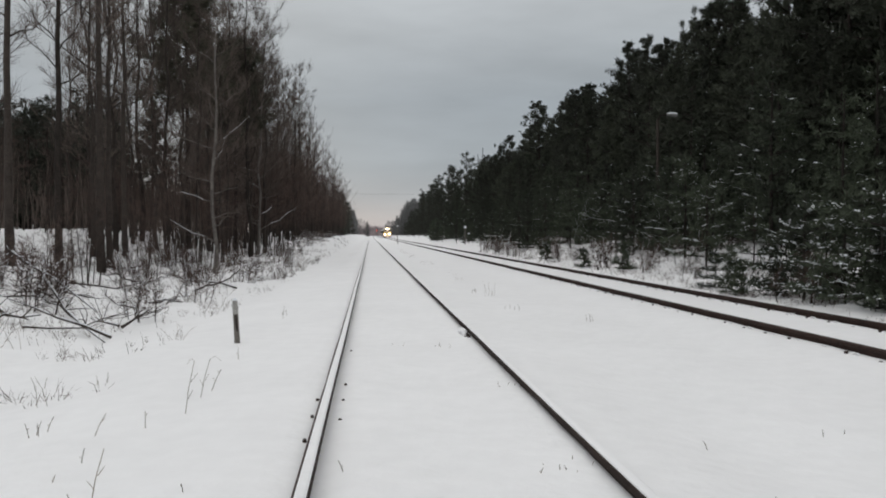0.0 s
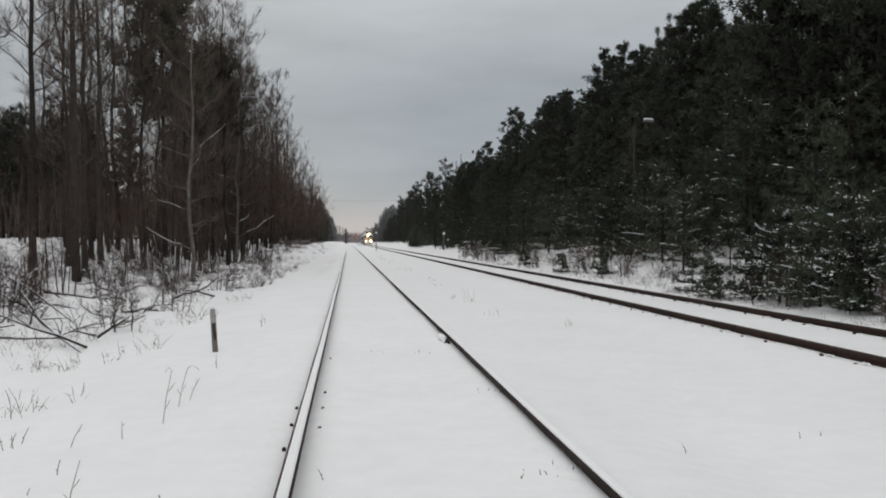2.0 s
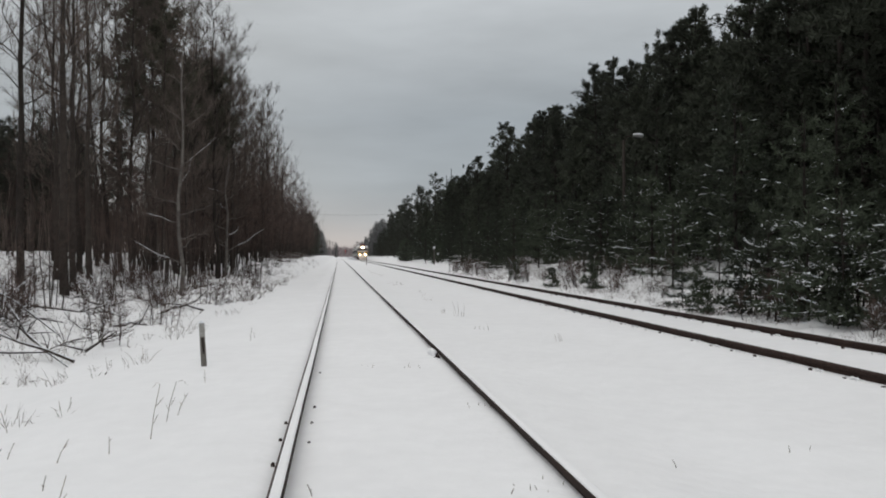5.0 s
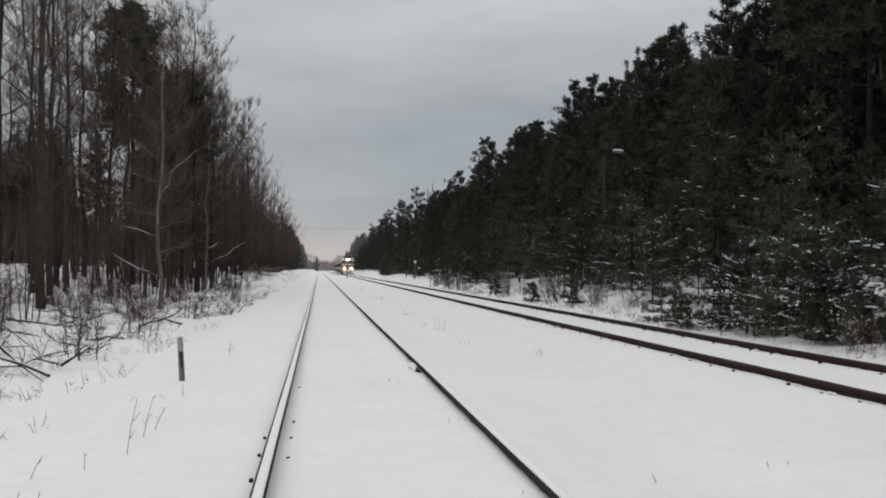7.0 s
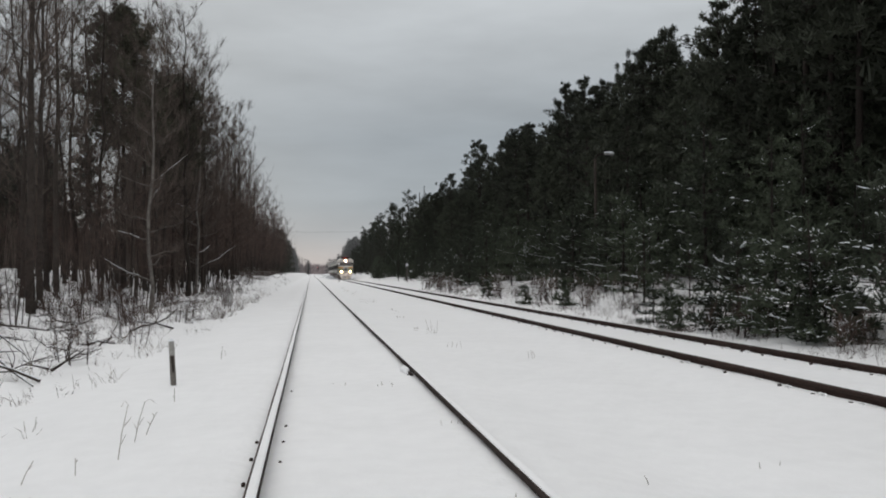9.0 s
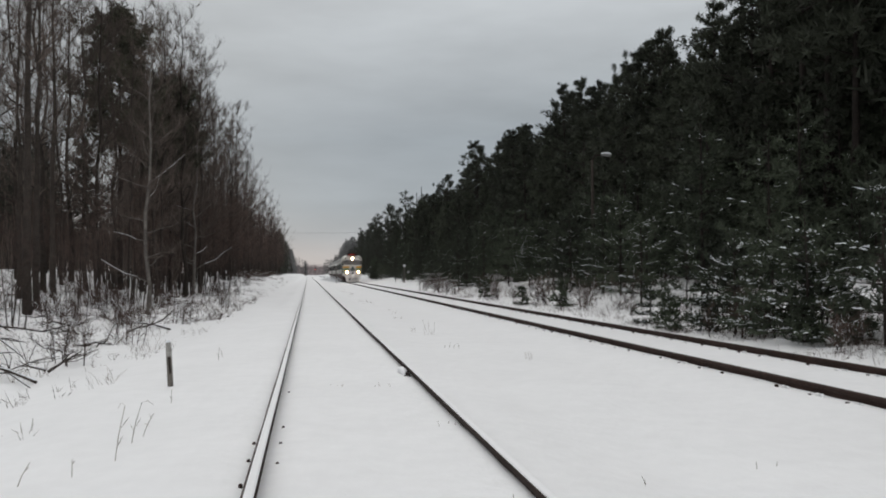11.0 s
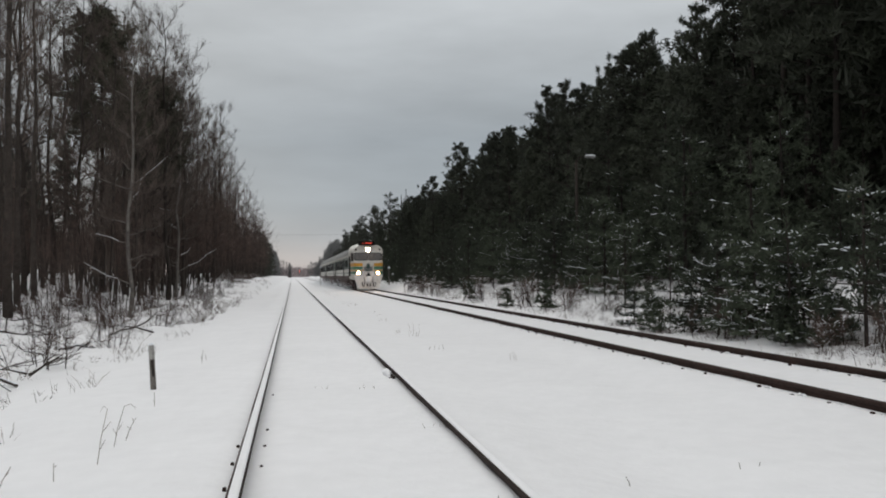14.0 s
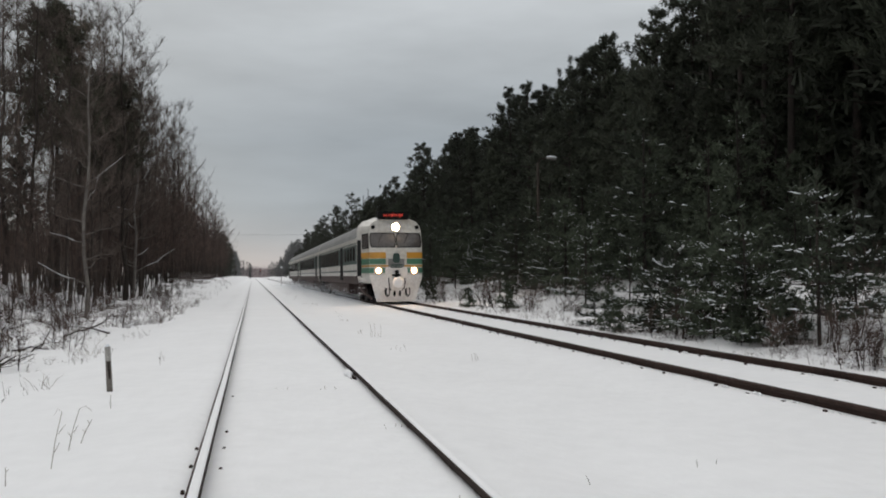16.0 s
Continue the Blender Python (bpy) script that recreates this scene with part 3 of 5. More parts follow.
def right_wood():
    # young snowy pines along the foot of the bank
    plant(SPIRE, USED, 8.3, 11.5, 1.0, 40)
    plant(SPIRE, USED, 9.3, 10.7, 0.72, 200)
    plant(SPIRE, USED, 9.25, 11.8, 0.75, 120)
    for x, y, k, s in ((8.0, 15.5, 0, 0.96), (7.95, 14.0, 1, 0.98), (8.0, 13.1, 2, 0.98), (8.3, 16.6, 0, 0.8), (8.45, 13.3, 1, 0.85), (8.7, 15.9, 2, 0.86),
                       (8.6, 14.6, 0, 0.95), (9.0, 14.0, 1, 0.8), (9.7, 10.2, 2, 0.7), (8.9, 10.0, 0, 0.5), (7.5, 18.5, 1, 0.45), (8.2, 16.2, 2, 0.3), (10.9, 36.2, 0, 1.1),
                       (9.1, 18.3, 1, 0.6), (9.4, 20.6, 2, 0.75), (10.2, 29.4, 0, 0.8), (11.2, 43.0, 1, 1.0), (9.6, 12.9, 2, 0.8)):
        plant(SNOWY_BUSH[k], USED, x, y, s)
    for x, y, k, s in ((10.8, 22.4, 0, 1.02), (11.0, 19.2, 1, 0.82), (12.6, 20.4, 0, 0.9), (12.2, 24.8, 1, 0.95), (11.8, 28.0, 0, 0.7), (12.8, 32.0, 1, 0.95), (11.15, 31.0, 0, 0.72), (10.6, 30.2, 1, 0.6)):
        plant(LAYERED[k], USED, x, y, s)
    for x, y, k, s in ((9.1, 22.9, 0, 0.8), (9.95, 28.3, 1, 0.6), (9.8, 26.3, 1, 0.82), (10.7, 33.4, 0, 0.92), (11.2, 43.0, 0, 0.9), (11.4, 49.0, 1, 0.8), (10.4, 31.0, 1, 0.62), (10.0, 24.6, 0, 0.72), (10.9, 38.5, 1, 0.75)):
        plant(YOUNG[k], USED, x, y, s)
    # dark infill behind them
    for k in range(34):
        y = rnd.uniform(20, 37)
        plant(DARK_YOUNG[k % 2], USED, rnd.uniform(11.0, 14.5) + 0.02 * y, y, rnd.uniform(0.5, 0.85))
    for k in range(14):
        plant(MID_PINE[k % 3], USED, rnd.uniform(13.6, 17.5), rnd.uniform(20, 35), rnd.uniform(0.65, 0.85))
    # tall bare trunks in the dark hollow of the wood
    for x, y, s in ((15.2, 23.0, 0.95), (15.0, 21.4, 0.85), (16.6, 20.6, 0.95)):
        plant(PINE[3], USED, x, y, s)
    for x, y, s in ((9.2, 31.0, 1.0), (8.7, 35.0, 0.8), (8.8, 18.2, 0.7), (9.0, 44.0, 0.9), (8.9, 14.6, 0.8), (8.4, 19.5, 0.9), (9.9, 14.4, 0.9)):
        plant(rnd.choice(SEEDLING), USED, NEAR * (x + 0.486) - 0.486, NEAR * y, NEAR * s)
    y = 34.0
    while y < 140:
        for k in range(3):
            if rnd.random() < 0.25:
                continue
            kind = rnd.choice(DARK_YOUNG) if rnd.random() < 0.8 else YOUNG[rnd.randint(0, 1)]
            plant(kind, USED, 9.9 + k * 1.6 + rnd.uniform(-0.8, 0.8), y + rnd.uniform(-1.6, 1.6), rnd.uniform(0.5, 0.85) + 0.15 * k)
        y += 3.0 if y < 70 else 5
    # middle layer
    y = 34.0
    while y < 150:
        for k in range(3):
            if rnd.random() < 0.3:
                continue
            plant(rnd.choice(MID_PINE), USED, 14.2 + k * 2.0 + rnd.uniform(-1, 1), y + rnd.uniform(-1.6, 1.6), rnd.uniform(0.7, 0.95) + 0.12 * k)
        y += 3.6 if y < 80 else 6
    # tall pines behind
    y = 9.0
    while y < 150:
        for k in range(3):
            x = 18.6 + k * 3.6 + rnd.uniform(-1.4, 1.4)
            s = rnd.uniform(0.74, 0.83) + 0.05 * k + 0.095 * (1 - smooth_step(85, 115, y)) * smooth_step(44, 66, y) + 0.075 * (1 - smooth_step(48, 72, y)) + 0.15 * (1 - smooth_step(31, 40, y))
            if k == 0 and 44 < y < 68:
                s -= 0.06
            if k == 2 and y > 30:
                far_plant(x, y + rnd.uniform(-2, 2), s + 0.03)
                continue
            plant(rnd.choice(PINE), USED, x, y + rnd.uniform(-2, 2), s, lean=1.5)
        y += 3.3 if y < 90 else 4.4
    for x, y, s in ((16.2, 15.5, 1.0), (15.4, 12.5, 1.0), (17.6, 12.0, 1.05), (16.8, 18.5, 1.05), (17.2, 22.5, 1.0), (16.4, 26.0, 1.0), (22.6, 34, 1.12), (26.2, 33, 1.2), (20.4, 31, 1.08)):
        plant(PINE[rnd.randint(0, 2)], USED, x, y, s)
    for k in range(14):
        plant(rnd.choice(MID_PINE), USED, rnd.uniform(21, 30), rnd.uniform(6, 30), rnd.uniform(0.7, 1.0))
    y = 150.0
    while y < 460:
        for k in range(2):
            far_plant(17.4 + k * 4.5 + rnd.uniform(-1.5, 1.5), y + rnd.uniform(-3, 3), rnd.uniform(0.82, 1.0))
        far_plant(13.6 + rnd.uniform(-1, 1), y + rnd.uniform(-3, 3), rnd.uniform(0.4, 0.65))
        far_plant(11.6 + rnd.uniform(-0.8, 0.8), y + rnd.uniform(-3, 3), rnd.uniform(0.18, 0.34))
        y += 5.5
    for k in range(80):
        plant(rnd.choice(LOW_BRUSH), USED, 7.6 + 6 * rnd.random() ** 1.5, rnd.uniform(9, 60), rnd.uniform(0.4, 0.9), lean=8)


left_wood()
right_wood()
# far down the line the clearing bends and the woods close in
for k in range(20):
    far_plant(rnd.uniform(-16, -1.5), rnd.uniform(485, 545), rnd.uniform(0.5, 0.72))
for k in range(12):
    far_plant(rnd.uniform(8.5, 15), rnd.uniform(470, 545), rnd.uniform(0.4, 0.62))
for k in range(38):
    far_plant(rnd.uniform(25, 36), rnd.uniform(8, 60), rnd.uniform(0.75, 0.95))
deep = random.Random(77)
for k in range(40):
    plant(DARK_YOUNG[k % 2], USED, deep.uniform(9.3, 11), deep.uniform(46, 135), deep.uniform(0.28, 0.5))
for k in range(12):
    y = deep.uniform(34, 56)
    plant(BRUSH[k % 3], USED, -y * deep.uniform(0.19, 0.36), y, deep.uniform(0.45, 0.8), lean=7)
for k in range(26):
    plant(DARK_YOUNG[k % 2], USED, deep.uniform(11.8, 17), deep.uniform(10, 32), deep.uniform(0.36, 0.56))
for k in range(14):
    plant(MID_PINE[k % 3], USED, deep.uniform(15, 21), deep.uniform(11, 30), deep.uniform(0.5, 0.72))
for k in range(60):
    y = deep.uniform(95, 180)
    far_plant(-y * deep.uniform(0.2, 0.52), y, deep.uniform(0.28, 0.42))
for k in range(60):
    far_plant(deep.uniform(24, 34), deep.uniform(6, 46), deep.uniform(0.9, 1.1))
for k in range(60):
    y = deep.uniform(12, 46)
    far_plant(0.57 * y + deep.uniform(6, 14) * (1.4 - y / 46), y, deep.uniform(0.85, 1.0))
for k in range(44):
    y = deep.uniform(28, 55)
    far_plant(y * deep.uniform(0.5, 0.72) + deep.uniform(2, 8), y, deep.uniform(0.92, 1.08))
# the wood goes on to the side, past what is seen between the trunks
# mostly unseen trees, added to block sky light from the side and behind
for k in range(46):
    far_plant(rnd.uniform(33, 62), rnd.uniform(-25, 95), rnd.uniform(0.85, 1.1))
for k in range(14):
    far_plant(rnd.uniform(15, 34), rnd.uniform(-30, 7), rnd.uniform(0.8, 1.0))

for x, y, s in ((22.6, 38.0, 1.08), (23.6, 36.0, 1.1), (25.4, 39.5, 1.12), (24.6, 33.0, 1.1)):
    plant(PINE[0], USED, x, y, s, 35 * x)


def distant_pines():
    """All the pines too far or too deep in the wood to tell apart, in one mesh."""
    protos = []
    for i in range(3):
        t = pine_tree(141 + i, 15.0, 3.6, 0.5, 0.05, "distant dark green pine", dead=False, fat=1.75, loose=0.5)
        rows = []
        for ob in list(t.children):
            me = ob.data
            co = np.empty(len(me.vertices) * 3)
            me.vertices.foreach_get("co", co)
            rows.append((co.reshape(-1, 3), [tuple(p.vertices) for p in me.polygons], 0 if ob.name.startswith("trunk") else 1))
            bpy.data.objects.remove(ob)
            bpy.data.meshes.remove(me)
        bpy.data.objects.remove(t)
        protos.append(rows)
    verts, faces, slots, n = [], [], [], 0
    for x, y, s, a, k in FAR_SPOTS:
        ca, sa = math.cos(a) * s, math.sin(a) * s
        turn = np.array([[ca, sa, 0], [-sa, ca, 0], [0, 0, s]])
        for co, fs, slot in protos[k]:
            verts.append(co @ turn + np.array([x, y, ground_z(x, y)]))
            faces += [tuple(i + n for i in f) for f in fs]
            # past 300 m the crowns take the needle colour greyed for haze
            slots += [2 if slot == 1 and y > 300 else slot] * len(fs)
            n += len(co)
    me = bpy.data.meshes.new("distant_pines")
    me.from_pydata(np.concatenate(verts), [], faces)
    me.materials.append(PINE_BARK)
    me.materials.append(NEEDLE)
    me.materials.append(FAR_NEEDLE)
    me.polygons.foreach_set("material_index", slots)
    me.update()
    tagged(new("distant_pines", me), "dark green pine wood receding along the railway", "pine wood", kind="stuff")


distant_pines()


def undergrowth():
    """Thin brown saplings deep in the bare wood, too many to tell apart."""
    r = random.Random(41)
    g = Geo()
    for k in range(850):
        y = r.uniform(44, 82)
        x = -y * r.uniform(0.15, 0.60)
        h = r.uniform(2.0, 4.8)
        b = Vector((x, y, ground_z(x, y) - 0.1))
        d = (Vector((0, 0, 1)) + rvec(r) * 0.14).normalized()
        g.tube([b, b + d * h], [0.035, 0.008], 3, cap=False)
        for w in range(12):
            u = r.uniform(0.2, 1.0)
            e = (d * 0.9 + rvec(r) * 0.8).normalized()
            g.blade(b + d * h * u, e, e.cross(rvec(r)).normalized(), r.uniform(0.5, 1.4), 0.022)
    tagged(part("undergrowth", g, TWIG), "dense brown leafless saplings deep in the wood", "undergrowth", kind="stuff")


undergrowth()


def far_wood():
    r = random.Random(5)
    g = Geo()
    for k in range(420):
        x, y = r.uniform(-75, 85), r.uniform(560, 720)
        h = r.uniform(4, 7.5) + abs(x - 3) * 0.05
        for b in range(46):
            z = h * r.uniform(0.05, 1)
            p = Vector((x, y, z)) + Vector((r.uniform(-1, 1), r.uniform(-1, 1), 0)) * 3.0 * (1.15 - z / h)
            e = (rvec(r) + Vector((0, 0, 0.8))).normalized()
            g.blade(p, e, e.cross(rvec(r)).normalized(), 2.4, 0.5)
    ob = part("far_wood", g, FAR_TWIG)
    tagged(ob, "distant treeline in a haze-paled colour closing the railway clearing", "woodland", kind="stuff")


far_wood()


def weed_field(name, label, x0, x1, y0, y1, count, seed, rule, tall=1.0):
    """Stems of dead weeds, too many to count, standing in the snow."""
    r = random.Random(seed)
    g = Geo()
    k = 0
    while k < count:
        x, y = r.uniform(x0, x1), y0 + (y1 - y0) * r.random() ** 1.35
        if noise.noise(Vector((x * 0.7, y * 0.5, seed))) + r.uniform(-0.35, 0.35) < rule(x):
            continue
        k += 1
        b = Vector((x, y, ground_z(x, y) - 0.02))
        for w in range(r.randint(1, 4)):
            d = (Vector((0, 0, 1)) + rvec(r) * 0.75).normalized()
            if d.z < 0.1:
                continue
            h = r.uniform(0.05, 0.26) * tall
            g.blade(b + rvec(r) * 0.05, d, d.cross(rvec(r)).normalized(), h, 0.008 * tall)
            t = (d + rvec(r) * 0.9).normalized()
            g.blade(b + d * h * 0.5, t, t.cross(rvec(r)).normalized(), h * 0.5, 0.006)
    tagged(part(name, g, RED_TWIG), label, "dead weeds", kind="stuff")


weed_field("dead_weeds", "dead weeds and twigs sticking out of the snow by the wood", -11, -2.9, 7.5, 50, 4500, 3, lambda x: 0.02 + 0.15 * (x + 5.5))
weed_field("dead_weeds", "dead brown weeds and heather on the snowy bank", 7.0, 15, 7, 60, 10000, 6, lambda x: 0.12 - 0.4 * (x - 7.2))
weed_field("dead_weeds", "clumps of dead weeds and twigs on the uneven snowy bank", -7.2, -2.9, 26, 110, 2300, 15, lambda x: 0.22 + 0.16 * (x + 4.6), 1.7)
weed_field("dead_weeds", "dense brown heather and dead weeds at the foot of the young pines", 7.05, 9.6, 8.5, 21, 1500, 9, lambda x: 0.18 + 0.25 * abs(x - 7.9), 0.65)

# ---- train ----
CREAM = mat("cream_train_paint", (0.60, 0.58, 0.53), 0.45, vary=0.1, scale=0.9, second=(0.44, 0.41, 0.37), coat=0.2)
GREEN = mat("dark_green_train_paint", (0.018, 0.045, 0.036), 0.4, vary=0.2, scale=1.5, coat=0.2)
FRONT_GREEN = mat("green_train_paint", (0.06, 0.17, 0.11), 0.4, vary=0.2, scale=1.5, coat=0.2)
YELLOW = mat("orange_yellow_train_paint", (0.52, 0.25, 0.03), 0.4, vary=0.15, scale=2, coat=0.2)
ROOF_GREY = mat("dusty_grey_roof", (0.20, 0.20, 0.195), 0.8, vary=0.2, scale=0.8)
SKIRT = mat("grimy_brown_underbody", (0.075, 0.05, 0.045), 0.85, vary=0.4, scale=2)
BLACK = mat("black_rubber", (0.010, 0.010, 0.010), 0.8, vary=0.3, scale=5, spec=0.1)
WHEEL = mat("dark_wheel_steel", (0.05, 0.045, 0.045), 0.6, 0.5, vary=0.3, scale=6)
FROSTED = mat("snow_dusted_apron", (0.76, 0.74, 0.72), 0.7, vary=0.08, scale=2.0, second=(0.58, 0.55, 0.53), bump=0.3, bscale=14)
GLASS = mat("dark_train_glass", (0.012, 0.013, 0.014), 0.12, vary=0.2, scale=1.0, spec=0.2)
SCREEN = mat("windscreen_glass", (0.085, 0.075, 0.07), 0.12, vary=0.25, scale=1.2, spec=0.5)
# weak orange emission that draws the lamps' bloom as a solid ring
HALO_GLOW = mat("headlight_halo", (0.5, 0.3, 0.15), 0.3, vary=0.05, emit=((1.0, 0.50, 0.20), 2.2))
WARM_LAMP = mat("lit_headlight", (0.9, 0.8, 0.6), 0.2, vary=0.02, emit=((1.0, 0.58, 0.26), 170.0))
TOP_LAMP = mat("lit_top_light", (0.9, 0.9, 0.8), 0.2, vary=0.02, emit=((1.0, 0.72, 0.42), 170.0))
LED = mat("red_display_dots", (0.4, 0.03, 0.02), 0.5, vary=0.1, emit=((1.0, 0.08, 0.04), 0.26))
SIGNAL_RED = mat("lit_red_signal", (0.5, 0.03, 0.02), 0.4, vary=0.05, emit=((1.0, 0.14, 0.10), 5.0))

HALF = 1.46         # half width of the carriages
CAR = 25.6
NOSE = 1.17         # half width of the front, from which the cab widens to the body


def shell_ring():
    """Half-section of a carriage, from the floor edge over the roof: x, z and paint slot."""
    pts = [(HALF - 0.10, 0.80, 4), (HALF - 0.02, 1.14, 0), (HALF, 1.72, 1), (HALF, 2.62, 0), (HALF - 0.02, 2.88, 2)]
    for k in range(1, 7):
        a = k / 6 * math.pi / 2
        pts.append(((HALF - 0.06) * math.cos(a), 2.90 + 0.96 * math.sin(a) ** 0.9, 2))
    return pts


def car_shell(car, y0, y1):
    half = shell_ring()
    left = [(-x, z, s) for x, z, s in half]
    ring = left + [(x, z, s) for x, z, s in reversed(half)][1:]
    slots = [p[2] for p in half[:-1]]
    slots = slots + list(reversed(slots))
    g = Geo()
    n = len(ring)
    g.v = [Vector((x, y, z)) for y in (y0, y1) for x, z, s in ring]
    for i in range(n - 1):
        g.f.append((i, i + 1, i + 1 + n, i + n))
        g.mi.append(slots[i])
    g.f += [(0, n, 2 * n - 1, n - 1), tuple(reversed(range(n))), tuple(range(n, 2 * n))]
    g.mi += [4, 0, 0]
    return part("body", g, [CREAM, GREEN, ROOF_GREY, GREEN, SKIRT], car)


def side_box(name, car, s, y0, y1, z0, z1, m, out=0.012, label="", bev=0.03):
    """A pane or panel lying on the flank, with rounded corners."""
    g = Geo()
    w = HALF + out
    b = min(bev, (y1 - y0) * 0.4, (z1 - z0) * 0.4)
    ring = [(y0 + b, z0), (y1 - b, z0), (y1, z0 + b), (y1, z1 - b), (y1 - b, z1), (y0 + b, z1), (y0, z1 - b), (y0, z0 + b)]
    vs = [Vector((s * w, y, z)) for y, z in ring] + [Vector((s * (HALF - 0.02), y, z)) for y, z in ring]
    k = len(ring)
    fs = [tuple(range(k)), tuple(range(k, 2 * k))] + [(i, (i + 1) % k, (i + 1) % k + k, i + k) for i in range(k)]
    g.add(vs, fs)
    return part(name, g, m, car, label)


def bogie(car, y):
    g = Geo()
    for s in (-1, 1):
        g.box(s * 1.02 - 0.07, s * 1.02 + 0.07, y - 1.75, y + 1.75, 0.42, 0.68, bev=0.03)
        for a in (-1.2, 1.2):
            g.box(s * 1.06 - 0.12, s * 1.06 + 0.12, y + a - 0.17, y + a + 0.17, 0.32, 0.62, bev=0.04)
            g.tube([Vector((s * 1.06, y + a - 0.35, 0.62)), Vector((s * 1.06, y + a - 0.35, 0.82))], [0.09, 0.09], 8)
            g.tube([Vector((s * 1.06, y + a + 0.35, 0.62)), Vector((s * 1.06, y + a + 0.35, 0.82))], [0.09, 0.09], 8)
    g.box(-1.0, 1.0, y - 0.25, y + 0.25, 0.5, 0.8, bev=0.05)
    b = part("bogie", g, SKIRT, car, "grimy two-axle bogie")
    for s in (-1, 1):
        for a in (-1.2, 1.2):
            w = Geo()
            w.tube([Vector((s * 0.735, y + a, 0.46)), Vector((s * 0.765, y + a, 0.46)), Vector((s * 0.77, y + a, 0.46)), Vector((s * 0.90, y + a, 0.46))], [0.49, 0.49, 0.46, 0.455], 20)
            part("wheel", w, WHEEL, b)


def face_y(x, z):
    """The cab's front surface: upright below, raked at the windscreen, rounded at the corners."""
    rake = 0.34 * smooth_step(2.25, 3.6, z) + 0.10 * (1 - smooth_step(0.0, 1.2, z))
    return rake + 0.10 * min(1, abs(x) / NOSE) ** 4


def face_half(z):
    """Half width of the front at a height: the apron narrows downwards, the brow rounds in."""
    if z < 1.2:
        return 0.84 + (NOSE - 0.84) * min(1, max(0, z / 1.15))
    if z > 3.0:
        return NOSE * max(0.05, 1 - max(0, (z - 3.0) / 0.80) ** 3.2) ** 0.5
    return NOSE


def face_patch(name, car, x0, x1, z0, z1, m, proud=0.012, label="", nx=8, nz=4, trim=0.0):
    """A thin panel lying on the front between two widths and heights."""
    g = Geo()
    vs = []
    for layer in (proud, -0.03):
        for j in range(nz + 1):
            z = z0 + (z1 - z0) * j / nz
            w = face_half(z)
            a, b = max(x0, -w), min(x1, w)
            if trim and j in (0, nz):
                a, b = a + trim, b - trim
            for i in range(nx + 1):
                x = a + (b - a) * i / nx
                vs.append(Vector((x, face_y(x, z) - layer, z)))
    k = (nx + 1) * (nz + 1)
    fs = []
    for j in range(nz):
        for i in range(nx):
            a = j * (nx + 1) + i
            fs.append((a, a + 1, a + nx + 2, a + nx + 1))
            fs.append((k + a, k + a + nx + 1, k + a + nx + 2, k + a + 1))
    rim = [i for i in range(nx + 1)] + [j * (nx + 1) + nx for j in range(1, nz + 1)] + [nz * (nx + 1) + i for i in range(nx - 1, -1, -1)] + [j * (nx + 1) for j in range(nz - 1, 0, -1)]
    for q in range(len(rim)):
        a, b = rim[q], rim[(q + 1) % len(rim)]
        fs.append((a, a + k, b + k, b))
    g.add(vs, fs)
    return part(name, g, m, car, label, smooth=False)


def taper_box(name, car, s, y0, y1, z0, z1, m, label="", proud=0.014):
    """A panel on the slanting flank between the front and the body."""
    g = Geo()

    def at(y, z, o):
        t = (y - 0.10) / 2.2
        return Vector((s * (NOSE + (HALF - NOSE) * t + o), y + (0.34 * smooth_step(2.25, 3.6, z)) * (1 - t), z))

    ring = [(y0, z0), (y1, z0), (y1, z1), (y0, z1)]
    vs = [at(y, z, proud) for y, z in ring] + [at(y, z, -0.03) for y, z in ring]
    g.add(vs, [(0, 1, 2, 3), (7, 6, 5, 4)] + [(i, (i + 1) % 4, (i + 1) % 4 + 4, i + 4) for i in range(4)])
    return part(name, g, m, car, label)


